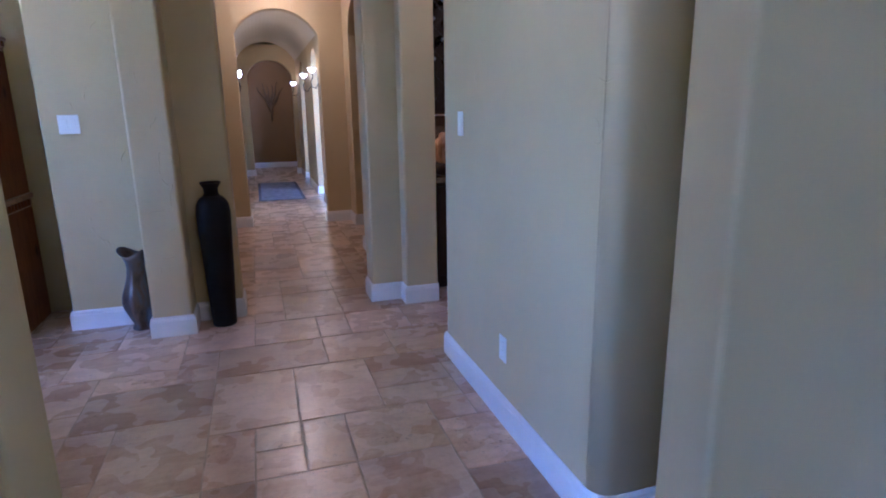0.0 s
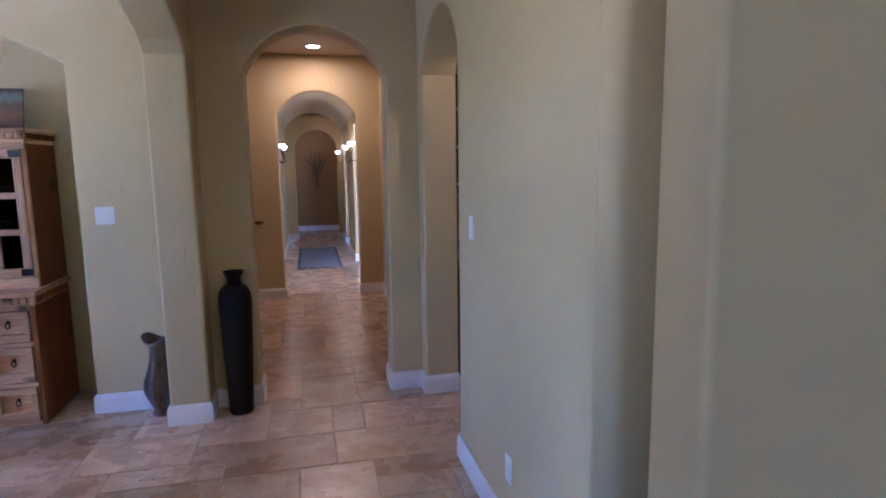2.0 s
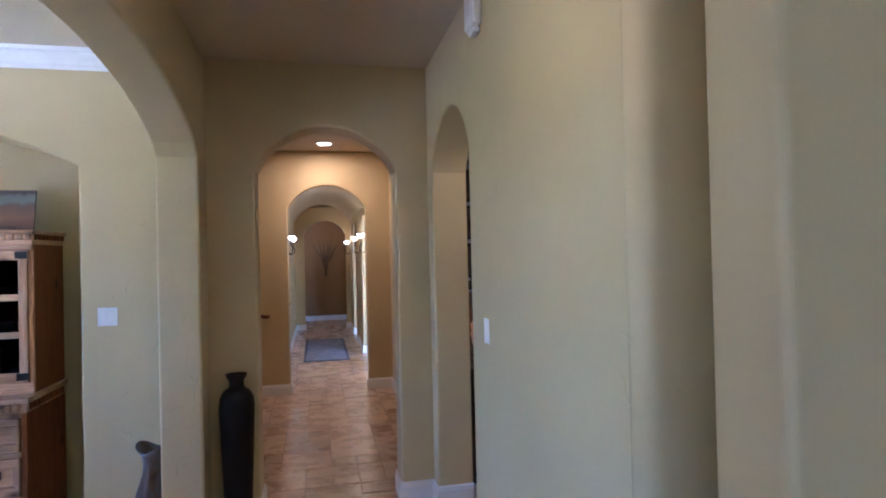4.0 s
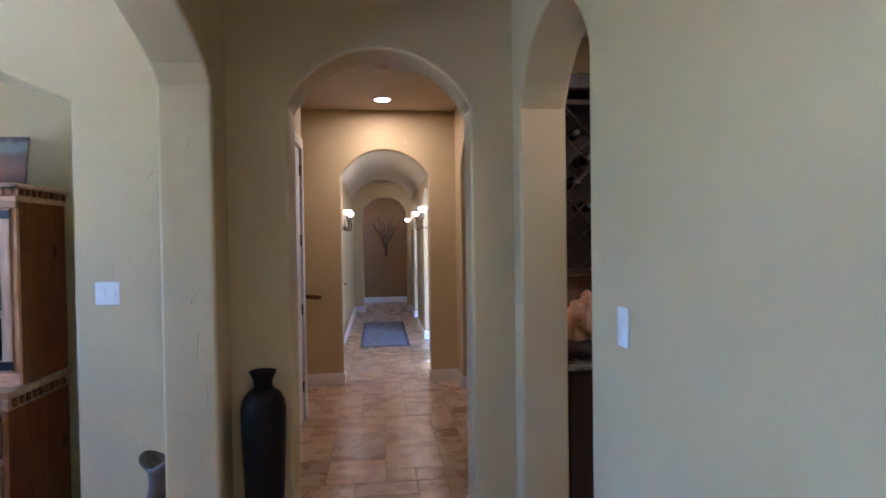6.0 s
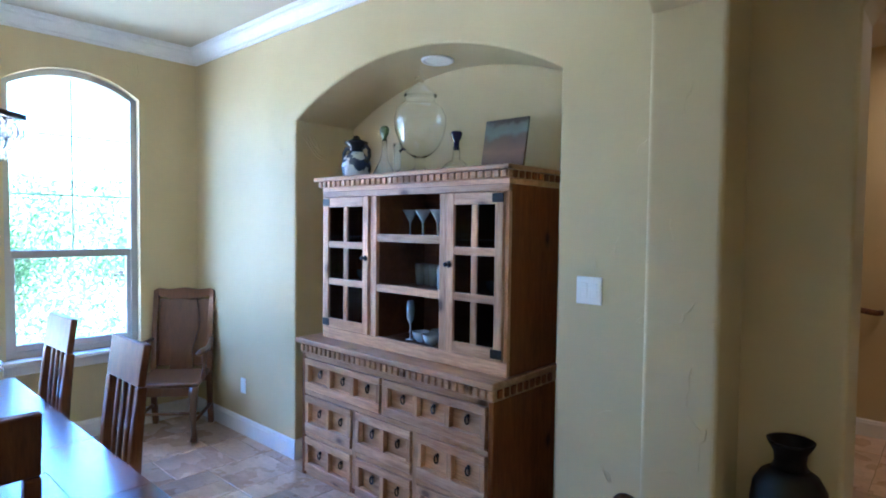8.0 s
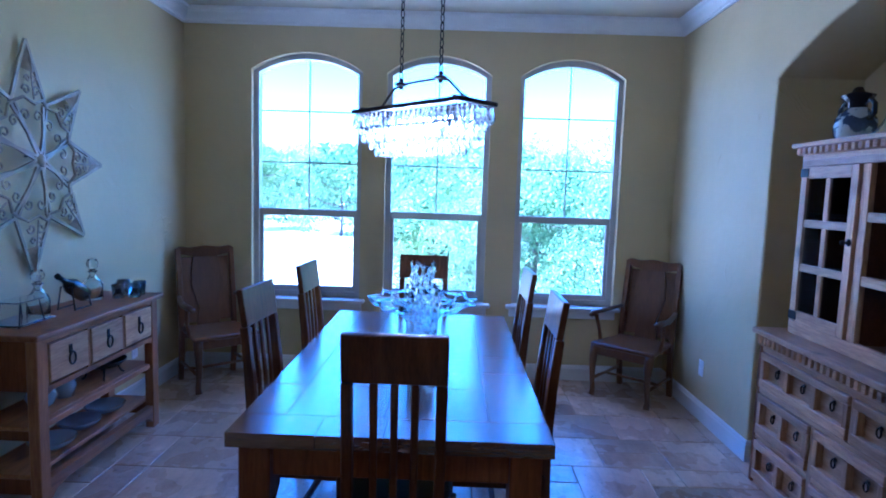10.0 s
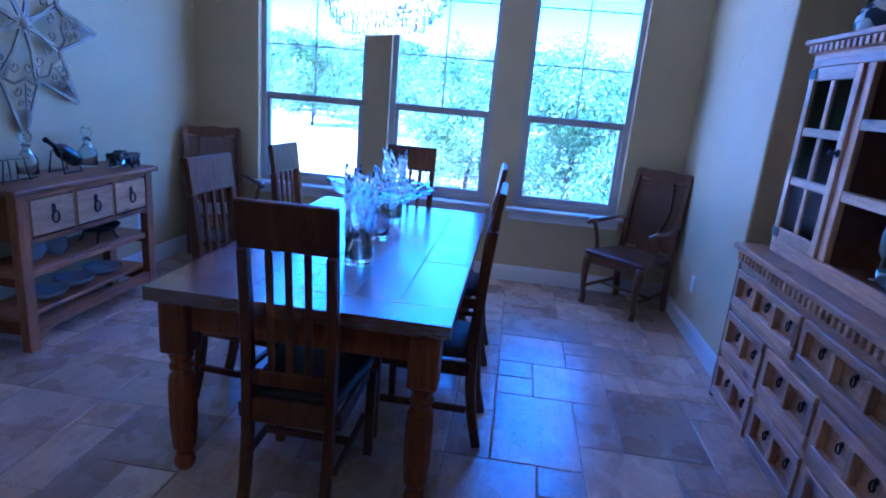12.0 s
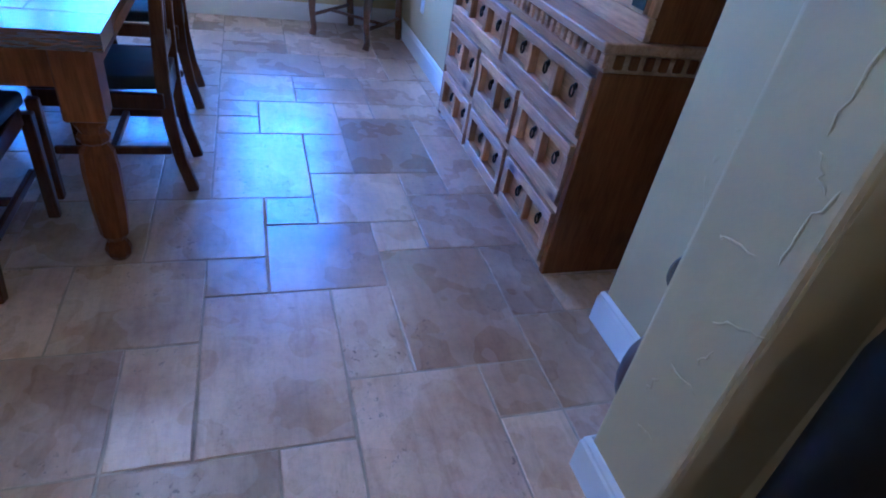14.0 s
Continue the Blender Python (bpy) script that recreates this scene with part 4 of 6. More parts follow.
for z in (0.262, 0.533, 0.772):
    part("rail", block(HX0 + 0.03, HF + 0.002, z, HX1 - 0.03, HF + 0.03, z + 0.026, 0.002), PINE_X, hutch)
pull_profile = [(0.0, -0.004), (0.012, -0.004), (0.010, -0.009), (0.004, -0.012), (0, -0.013)]


def pull(x, y, z, parent):
    """A teardrop ring pull on a round plate."""
    bm = lathe(pull_profile, 12)
    bm.transform(Matrix.Rotation(radians(-90), 4, "X"))
    for v in bm.verts:
        v.co.y = -abs(v.co.y) if v.co.y > 0 else v.co.y
    pts = [(0.013 * math.sin(a), -0.014, -0.020 - 0.018 * math.cos(a) * (1.25 if math.cos(a) < 0 else 1)) for a in [k / 12 * 2 * math.pi for k in range(12)]]
    tube(pts, 0.0042, 6, bm, True)
    bm.transform(Matrix.Translation((x, y, z)))
    return part("ring_pull", bm, IRON, parent, "black iron ring pull", True)


def drawer(x0, x1, z0, z1, cells):
    """A drawer front with recessed square cells, each with a ring pull."""
    d = part("drawer", block(x0, HF + 0.026, z0, x1, HF + 0.04, z1), PINE_X, hutch)
    f0, f1 = HF - 0.012, HF + 0.025
    rh = (z1 - z0) * 0.2
    part("drawer_rail", block(x0, f0, z1 - rh, x1, f1, z1, 0.0035), PINE_X, d)
    part("drawer_rail", block(x0, f0, z0, x1, f1, z0 + rh * 1.25, 0.0035), PINE_X, d)
    w = 0.034
    step = (x1 - x0 - w) / cells
    for c in range(cells + 1):
        x = x0 + c * step
        part("divider", block(x, f0 + 0.002, z0 + rh * 1.25 + 0.0005, x + w, f1, z1 - rh - 0.0005, 0.003), PINE_Z, d)
    for c in range(cells):
        pull(x0 + c * step + w + (step - w) / 2, HF + 0.026, (z0 + z1) / 2 + 0.025, d)
    return d


for x0, x1 in ((-3.262, -2.545), (-2.512, -1.795)):
    drawer(x0, x1, 0.567, 0.769, 3)
for z0, z1 in ((0.297, 0.530), (0.032, 0.259)):
    for x0, x1 in ((-3.262, -2.80), (-2.755, -2.297), (-2.250, -1.795)):
        drawer(x0, x1, z0, z1, 2)
for x in (-2.7775, -2.2735):
    part("upright", block(x - 0.018, HF + 0.001, 0.062, x + 0.018, HF + 0.03, 0.532, 0.002), PINE_Z, hutch)
part("upright", block(-2.540, HF + 0.001, 0.56, -2.517, HF + 0.03, 0.771, 0.002), PINE_Z, hutch)
part("frieze", block(HX0 - 0.004, HF - 0.006, 0.80, HX1 + 0.004, HB, 0.862, 0.003), PINE_X, hutch)
for k in range(34):
    x = HX0 + 0.012 + k * 0.0462
    part("dentil", block(x, HF - 0.022, 0.815, x + 0.026, HF - 0.0055, 0.858, 0.003), PINE_X, hutch)
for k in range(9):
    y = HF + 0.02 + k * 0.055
    part("dentil", block(HX1 + 0.0045, y, 0.815, HX1 + 0.018, y + 0.03, 0.858, 0.003), PINE_SHADED, hutch)
part("worktop", block(HX0 - 0.032, HF - 0.034, 0.863, HX1 + 0.022, HB, 0.897, 0.007, 2), PINE_X, hutch)
# upper part
UX0, UX1, UF = -3.225, -1.755, 7.105
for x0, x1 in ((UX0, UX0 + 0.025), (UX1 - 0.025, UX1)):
    part("upper_side", block(x0, UF + 0.02, 0.898, x1, HB, 1.835, 0.003), PINE_SHADED, hutch, "pine side, darkened to stand in for its shade")
part("upper_back", block(UX0 + 0.025, HB - 0.02, 0.898, UX1 - 0.025, HB, 1.835), PINE_IN_SHADE, hutch)
part("upper_top", block(UX0, UF, 1.836, UX1, HB, 1.86), PINE_X, hutch)
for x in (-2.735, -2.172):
    part("partition", block(x - 0.01, UF + 0.03, 0.93, x + 0.01, HB - 0.021, 1.835), PINE_IN_SHADE, hutch)
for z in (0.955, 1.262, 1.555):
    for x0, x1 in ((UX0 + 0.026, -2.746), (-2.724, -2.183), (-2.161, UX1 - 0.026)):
        part("shelf", block(x0, UF + 0.04, z - 0.02, x1, HB - 0.022, z, 0.002), PINE_IN_SHADE, hutch)
part("lower_rail", block(UX0, UF, 0.898, UX1, UF + 0.028, 0.968, 0.003), PINE_X, hutch)
part("upper_rail", block(UX0, UF, 1.80, UX1, UF + 0.028, 1.836, 0.003), PINE_X, hutch)
for x0, x1 in ((UX0, UX0 + 0.022), (-2.762, -2.705), (-2.203, -2.145), (UX1 - 0.022, UX1)):
    part("stile", block(x0, UF, 0.969, x1, UF + 0.028, 1.799, 0.003), PINE_Z, hutch)
for z in (1.238, 1.532):
    part("shelf_edge", block(-2.704, UF + 0.002, z, -2.204, UF + 0.038, z + 0.045, 0.003), PINE_X, hutch)


def hutch_door(x0, x1, knob_x):
    z0, z1 = 0.972, 1.797
    d = part("door", block(x0, UF - 0.014, z0, x0 + 0.05, UF + 0.012, z1, 0.003), PINE_Z, hutch)
    part("door_stile", block(x1 - 0.05, UF - 0.014, z0, x1, UF + 0.012, z1, 0.003), PINE_Z, d)
    for a, b in ((z0, z0 + 0.06), (z1 - 0.06, z1)):
        part("door_rail", block(x0 + 0.0505, UF - 0.013, a, x1 - 0.0505, UF + 0.012, b, 0.003), PINE_X, d)
    h = (z1 - z0 - 0.12)
    for k in (1, 2):
        z = z0 + 0.06 + h * k / 3
        part("glazing_bar", block(x0 + 0.0505, UF - 0.011, z - 0.02, x1 - 0.0505, UF + 0.011, z + 0.02, 0.003), PINE_X, d)
    c = (x0 + x1) / 2
    for k in range(3):
        za, zb = z0 + 0.06 + h * k / 3 + (0.0205 if k else 0.0005), z0 + 0.06 + h * (k + 1) / 3 - (0.0205 if k < 2 else 0.0005)
        part("glazing_bar", block(c - 0.018, UF - 0.010, za, c + 0.018, UF + 0.010, zb, 0.003), PINE_Z, d)
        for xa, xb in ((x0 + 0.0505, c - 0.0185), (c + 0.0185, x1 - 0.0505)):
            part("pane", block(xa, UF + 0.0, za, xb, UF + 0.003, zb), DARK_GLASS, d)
    for z in (z0 + 0.012, z1 - 0.052):
        s = x0 if knob_x > c else x1 - 0.062
        part("corner_hinge", block(s - 0.004, UF - 0.0175, z, s + 0.066, UF - 0.0145, z + 0.045, 0.001), IRON, d, "black iron strap hinge")
    kb = lathe([(0.0, -0.04), (0.011, -0.036), (0.013, -0.028), (0.006, -0.018), (0.006, -0.008), (0.018, -0.004), (0.018, 0.0)], 14)
    kb.transform(Matrix.Translation((knob_x, UF - 0.014, 1.43)) @ Matrix.Rotation(radians(90), 4, "X") @ Matrix.Diagonal((1, 1, -1, 1)))
    part("knob", kb, IRON, d, "black iron knob", True)


hutch_door(UX0 + 0.024, -2.764, -2.785)
hutch_door(-2.143, UX1 - 0.024, -2.12)
part("cornice", block(UX0 - 0.012, UF - 0.018, 1.861, UX1 + 0.008, HB, 1.90, 0.004), PINE_X, hutch)
for k in range(32):
    x = UX0 - 0.004 + k * 0.0468
    part("dentil", block(x, UF - 0.034, 1.864, x + 0.028, UF - 0.0175, 1.899, 0.003), PINE_X, hutch)
for k in range(8):
    y = UF + 0.01 + k * 0.055
    part("dentil", block(UX1 + 0.0085, y, 1.864, UX1 + 0.022, y + 0.03, 1.899, 0.003), PINE_SHADED, hutch)
part("top_board", block(UX0 - 0.04, UF - 0.045, 1.901, UX1 + 0.026, HB, 1.925, 0.006, 2), PINE_X, hutch)
TOPZ = 1.925


# ---- glassware ----
def glassware(name, place, profile, label, category="glass", group="", mat=DRINKING, seg=24):
    g = thing(name, place, label, category, group)
    part("body", lathe(profile, seg), mat, g, smooth=True)
    return g


MARTINI = [(0, 0), (0.032, 0.0), (0.032, 0.003), (0.006, 0.008), (0.005, 0.085), (0.012, 0.10), (0.052, 0.165), (0.0505, 0.165), (0.010, 0.106), (0, 0.103)]
TUMBLER = [(0, 0), (0.027, 0.0), (0.034, 0.13), (0.032, 0.13), (0.0255, 0.012), (0, 0.012)]
FLUTE = [(0, 0), (0.03, 0.0), (0.03, 0.003), (0.005, 0.009), (0.005, 0.09), (0.022, 0.12), (0.026, 0.18), (0.021, 0.23), (0.0195, 0.23), (0.0245, 0.18), (0.020, 0.123), (0, 0.10)]
first = glassware("martini_glass", (-2.62, 7.30, 1.556), MARTINI, "clear martini glass with a blue stem on a hutch shelf", "glass", "martini glasses")
for x in (-2.505, -2.39, -2.275):
    copy_thing(first, pose(x, 7.29 + (x + 2.5) * 0.05, 1.556))
for x in (-2.62, -2.39):
    copy_thing(first, pose(x, 7.41, 1.556))
first = glassware("tumbler", (-2.25, 7.22, 1.263), TUMBLER, "tall clear tumbler on a hutch shelf", "glass", "tumblers")
for x, y in ((-2.32, 7.26), (-2.39, 7.34), (-2.45, 7.42), (-2.52, 7.40), (-2.58, 7.42), (-2.64, 7.41), (-2.30, 7.40), (-2.25, 7.33)):
    copy_thing(first, pose(x, y, 1.263))
first = glassware("champagne_flute", (-2.55, 7.24, 0.956), FLUTE, "clear stemmed glass on a hutch shelf", "glass", "stemmed glasses")
for x, y in ((-2.25, 7.24), (-2.24, 7.34)):
    copy_thing(first, pose(x, y, 0.956))
BOWL = [(0, 0), (0.03, 0.0), (0.05, 0.03), (0.055, 0.065), (0.053, 0.065), (0.045, 0.03), (0, 0.008)]
first = glassware("glass_bowl", (-2.44, 7.22, 0.956), BOWL, "small clear glass bowl on a hutch shelf", "bowl", "glass bowls")
for x, y in ((-2.34, 7.20), (-2.39, 7.32), (-2.29, 7.30)):
    copy_thing(first, pose(x, y, 0.956))
for x, y, z in ((-3.10, 7.35, 1.263), (-2.95, 7.38, 1.263), (-3.02, 7.33, 1.556), (-1.90, 7.35, 1.263), (-2.03, 7.37, 1.263), (-1.95, 7.35, 0.956), (-1.86, 7.36, 1.556)):
    copy_thing(first, pose(x, y, z))

# on top of the hutch
JAR = [(0, 0), (0.098, 0.0), (0.09, 0.012), (0.04, 0.04), (0.026, 0.07), (0.032, 0.105), (0.075, 0.132), (0.118, 0.18), (0.146, 0.25), (0.157, 0.315), (0.156, 0.355), (0.138, 0.395), (0.105, 0.422), (0.087, 0.435), (0.086, 0.455), (0.098, 0.466)]
JAR += [(r - 0.003, z + (0.004 if z < 0.14 else 0.0)) for r, z in JAR[:4:-1]] + [(0, 0.112)]
jar = glassware("apothecary_jar", (-2.575, 7.33, TOPZ), JAR, "large clear footed glass jar with a pointed lid", "jar", "", CLEAR, 36)
part("lid", lathe([(0, 0.468), (0.096, 0.469), (0.101, 0.476), (0.09, 0.488), (0.078, 0.50), (0.06, 0.525), (0.03, 0.541), (0.016, 0.55), (0.028, 0.562), (0.031, 0.574), (0.015, 0.585), (0.02, 0.597), (0.018, 0.61), (0.007, 0.632), (0, 0.64)], 28), CLEAR, jar, "pointed glass lid", True)
PITCHER = bpy.data.materials.new("blue_white_glaze")
PITCHER.use_nodes = True
nt = PITCHER.node_tree
b = nt.nodes["Principled BSDF"]
b.inputs["Roughness"].default_value = 0.22
v = coords(nt)
spots = ramp(nt, noise_tex(nt, v, 16, 2, 0.5, 0.8), [(0.46, (0.03, 0.045, 0.10)), (0.5, (0.06, 0.09, 0.17)), (0.54, (0.55, 0.57, 0.58))])
nt.links.new(spots, b.inputs["Base Color"])
DARKGLAZE = plain("dark_glaze", (0.018, 0.02, 0.028), 0.25, vary=0.3)
pit = thing("two_handled_pot", (-3.13, 7.30, TOPZ), "blue and white glazed pot with two dark handles", "pot")
part("body", lathe([(0, 0), (0.07, 0), (0.088, 0.02), (0.10, 0.07), (0.092, 0.125), (0.062, 0.165), (0.046, 0.18)], 28), PITCHER, pit, smooth=True)
part("neck", lathe([(0.046, 0.18), (0.044, 0.205), (0.075, 0.235), (0.078, 0.245), (0.03, 0.262), (0.018, 0.285), (0, 0.29)], 28), DARKGLAZE, pit, "dark flared neck", True)
for s in (-1, 1):
    pts = [(s * 0.055, 0, 0.20), (s * 0.10, 0, 0.215), (s * 0.128, 0, 0.185), (s * 0.13, 0, 0.14), (s * 0.108, 0, 0.115), (s * 0.09, 0, 0.12)]
    part("handle", tube(pts, 0.0125, 8), DARKGLAZE, pit, "dark curved handle", True)
GREEN_GLASS = glass("green_glass", (0.35, 0.55, 0.35))
COBALT = plain("cobalt_stopper", (0.012, 0.012, 0.06), 0.15, vary=0.2)
dec = glassware("glass_decanter", (-2.79, 7.24, TOPZ), [(0, 0), (0.072, 0), (0.075, 0.01), (0.03, 0.09), (0.017, 0.15), (0.017, 0.22), (0.014, 0.22), (0.013, 0.15), (0.025, 0.09), (0.066, 0.012), (0, 0.01)], "clear conical glass decanter with a green stopper", "decanter", "", CLEAR)
part("stopper", lathe([(0, 0.215), (0.012, 0.215), (0.013, 0.235), (0.026, 0.26), (0.03, 0.285), (0.02, 0.305), (0, 0.31)], 20), GREEN_GLASS, dec, "green glass stopper", True)
dec = glassware("glass_decanter", (-2.715, 7.28, TOPZ), [(0, 0), (0.05, 0), (0.052, 0.01), (0.022, 0.05), (0.02, 0.11), (0.026, 0.2), (0.023, 0.2), (0.016, 0.11), (0.016, 0.05), (0, 0.012)], "slim clear glass decanter with a dark spout", "decanter", "", CLEAR)
part("spout", tube([(0.02, 0, 0.15), (0.05, 0, 0.165), (0.065, 0, 0.155)], 0.008, 8), COBALT, dec, smooth=True)
dec = glassware("glass_decanter", (-2.243, 7.28, TOPZ), [(0, 0), (0.092, 0), (0.094, 0.01), (0.06, 0.045), (0.022, 0.07), (0.019, 0.14), (0.016, 0.14), (0.018, 0.07), (0.055, 0.045), (0.088, 0.012), (0, 0.008)], "low clear glass decanter with a cobalt stopper", "decanter", "", CLEAR)
part("stopper", lathe([(0, 0.12), (0.015, 0.12), (0.016, 0.17), (0.026, 0.185), (0.034, 0.215), (0.026, 0.225), (0, 0.222)], 20), COBALT, dec, "cobalt blue stopper", True)
disp = thing("display_plate", (-1.99, 7.36, TOPZ), "square painted plate in earth and sky tones on a stand", "plate")
bm = block(-0.142, -0.006, 0.0, 0.142, 0.006, 0.275, 0.004, 2)
for vv in bm.verts:
    vv.co.y -= 0.05 * (1 - (abs(vv.co.x) / 0.142) ** 2) * 0.15
pm, pnt, pb = material("landscape_glaze", 0.5)
gv = coords(pnt)
sep = pnt.nodes.new("ShaderNodeSeparateXYZ")
pnt.links.new(gv, sep.inputs[0])
mth = pnt.nodes.new("ShaderNodeMath")
mth.operation = "ADD"
mth2 = pnt.nodes.new("ShaderNodeMath")
mth2.operation = "MULTIPLY"
mth2.inputs[1].default_value = 0.12
pnt.links.new(noise_tex(pnt, gv, 9, 4), mth2.inputs[0])
pnt.links.new(sep.outputs["Z"], mth.inputs[0])
pnt.links.new(mth2.outputs[0], mth.inputs[1])
pnt.links.new(ramp(pnt, mth.outputs[0], [(0.05, (0.07, 0.03, 0.018)), (0.15, (0.20, 0.10, 0.045)), (0.22, (0.13, 0.08, 0.045)), (0.255, (0.17, 0.18, 0.15)), (0.30, (0.15, 0.15, 0.12)), (0.325, (0.05, 0.035, 0.025))]), pb.inputs["Base Color"])
pl = part("plate", bm, pm, disp)
pl.matrix_basis = pose(0, 0, 0.012, -10)
bm = tube([(-0.09, -0.05, 0.004), (-0.09, -0.055, 0.03), (0.05, -0.055, 0.03), (0.05, -0.05, 0.004), (0.05, 0.09, 0.004), (0.03, 0.07, 0.14)], 0.0035, 6)
tube([(-0.09, -0.05, 0.004), (-0.09, 0.09, 0.004), (-0.07, 0.07, 0.14)], 0.0035, 6, bm)
part("wire_stand", bm, IRON, disp, "wire plate stand")

# ---- the dining table ----
TX0, TX1, TY0, TY1, TZ = -3.92, -1.915, 4.485, 5.60, 0.78
table = thing("dining_table", (0, 0, 0), "long reddish brown plank dining table with turned legs", "table")
rnd = random.Random(11)
END = 0.17
rows_y = [TY0]
for w in (0.16, 0.19, 0.17, 0.2, 0.18, 0.215):
    rows_y.append(rows_y[-1] + w)
rows_y[-1] = TY1
for r in range(6):
    cuts = [TX0 + END] + sorted(TX0 + END + (TX1 - TX0 - 2 * END) * f for f in ((0.36 + 0.07 * (r % 3), 0.72 - 0.06 * (r % 2)) if r % 2 else (0.22 + 0.05 * r, 0.55, 0.8))) + [TX1 - END]
    for x0, x1 in zip(cuts, cuts[1:]):
        dz = rnd.uniform(-0.0006, 0.0006)
        part("plank", block(x0 + 0.0009, rows_y[r] + 0.0009, TZ - 0.03, x1 - 0.0009, rows_y[r + 1] - 0.0009, TZ + dz, 0.0018), TABLE_X, table)
for x0, x1 in ((TX0, TX0 + END), (TX1 - END, TX1)):
    ys = [TY0, 4.86, 5.24, TY1] if x0 == TX0 else [TY0, 4.79, 5.02, TY1]
    for y0, y1 in zip(ys, ys[1:]):
        part("end_board", block(x0 + 0.0009, y0 + 0.0009, TZ - 0.052, x1 - 0.0009, y1 - 0.0009, TZ + rnd.uniform(-0.0004, 0.0004), 0.001), TABLE_Y, table)
for y0, y1 in ((TY0, TY0 + 0.06), (TY1 - 0.06, TY1)):
    part("top_edge", block(TX0 + END, y0, TZ - 0.052, TX1 - END, y1, TZ - 0.0305, 0.003), TABLE_Z, table)
ax0, ax1, ay0, ay1 = TX0 + 0.07, TX1 - 0.07, TY0 + 0.07, TY1 - 0.07
for y0, y1 in ((ay0, ay0 + 0.025), (ay1 - 0.025, ay1)):
    part("apron", block(ax0, y0, 0.60, ax1, y1, TZ - 0.053, 0.003), TABLE_Z, table)
for x0, x1 in ((ax0, ax0 + 0.025), (ax1 - 0.025, ax1)):
    part("apron", block(x0, ay0 + 0.026, 0.60, x1, ay1 - 0.026, TZ - 0.053, 0.003), TABLE_Z, table)
leg_prof = [(0, 0.0), (0.030, 0.0), (0.040, 0.018), (0.042, 0.036), (0.036, 0.056), (0.029, 0.066), (0.030, 0.076), (0.044, 0.10), (0.052, 0.2), (0.054, 0.34), (0.049, 0.40), (0.034, 0.428), (0.045, 0.440), (0.047, 0.452), (0.036, 0.466), (0.043, 0.482), (0.047, 0.494), (0.040, 0.51), (0, 0.51)]
for x in (TX0 + 0.10, TX1 - 0.085):
    for y in (TY0 + 0.09, TY1 - 0.09):
        leg = part("leg", lathe(leg_prof, 10, at=(x, y, 0)), TABLE_Z, table, smooth=False)
        part("leg_block", block(x - 0.055, y - 0.055, 0.511, x + 0.055, y + 0.055, TZ - 0.054, 0.006), TABLE_Z, leg)


# ---- chairs ----
def swept(line, width_y, x0, x1, bm=None):
    """A bar cut to a bent line of (y, z), flat across x."""
    n = len(line)
    front, back = [], []
    for i, (y, z) in enumerate(line):
        a, b = line[max(i - 1, 0)], line[min(i + 1, n - 1)]
        d = Vector((b[0] - a[0], b[1] - a[1])).normalized()
        w = width_y[i] if isinstance(width_y, list) else width_y
        front.append((y + d.y * w / 2, z - d.x * w / 2))
        back.append((y - d.y * w / 2, z + d.x * w / 2))
    bm = prism(front + back[::-1], x0, x1, "x", bm)
    es = [e for e in bm.edges if e.calc_face_angle(0) > 1.0]
    bmesh.ops.bevel(bm, geom=es, offset=0.004, segments=1, affect="EDGES")
    return bm


POST = [(-0.262, 0.0), (-0.228, 0.14), (-0.207, 0.30), (-0.20, 0.45), (-0.205, 0.62), (-0.217, 0.80), (-0.236, 0.99), (-0.262, 1.168)]
POST_LOW = POST[:6] + [(-0.2385, 1.004)]


def post_y(z):
    for (y0, z0), (y1, z1) in zip(POST, POST[1:]):
        if z0 <= z <= z1:
            return y0 + (y1 - y0) * (z - z0) / (z1 - z0)
    return POST[-1][0]


chair = thing("dining_chair", (0, 0, 0), "dark wooden slat-back dining chair with a black leather seat", "chair", "chairs round the table")
for s in (-1, 1):
    a, b = sorted((s * 0.132, s * 0.168))
    part("back_post", swept(POST_LOW, [0.042, 0.042, 0.046, 0.05, 0.046, 0.042, 0.036], a, b), CHAIR_WOOD, chair)
    a, b = sorted((s * 0.178, s * 0.216))
    part("front_leg", swept([(0.205, 0.0), (0.208, 0.25), (0.21, 0.40)], [0.03, 0.036, 0.042], a, b), CHAIR_WOOD, chair)
    bm = swept([(-0.20, 0.39), (0.195, 0.395)], 0.06, *sorted((s * 0.168, s * 0.19)))
    part("seat_rail", bm, CHAIR_WOOD, chair)
    part("stretcher", swept([(-0.20, 0.19), (0.19, 0.19)], 0.032, *sorted((s * 0.163, s * 0.181))), CHAIR_WOOD, chair)
part("seat_rail", block(-0.177, 0.192, 0.355, 0.177, 0.215, 0.42, 0.003), CHAIR_WOOD, chair)
part("seat_rail", block(-0.1315, -0.215, 0.36, 0.1315, -0.19, 0.45, 0.003), CHAIR_WOOD, chair)
part("cross_stretcher", block(-0.163, -0.012, 0.178, 0.163, 0.012, 0.203, 0.003), CHAIR_WOOD, chair)
part("top_rail", swept([(post_y(z) + 0.004, z) for z in (1.005, 1.06, 1.11, 1.166)], 0.028, -0.168, 0.168), CHAIR_WOOD, chair)
part("low_rail", swept([(post_y(z), z) for z in (0.505, 0.56)], 0.022, -0.1315, 0.1315), CHAIR_WOOD, chair)
for x in (-0.066, 0.0, 0.066):
    part("slat", swept([(post_y(z) + 0.002, z) for z in (0.558, 0.68, 0.80, 0.92, 1.008)], 0.014, x - 0.0125, x + 0.0125), CHAIR_WOOD, chair)
bm = block(-0.2, -0.185, 0.425, 0.2, 0.222, 0.475, 0.016, 3)
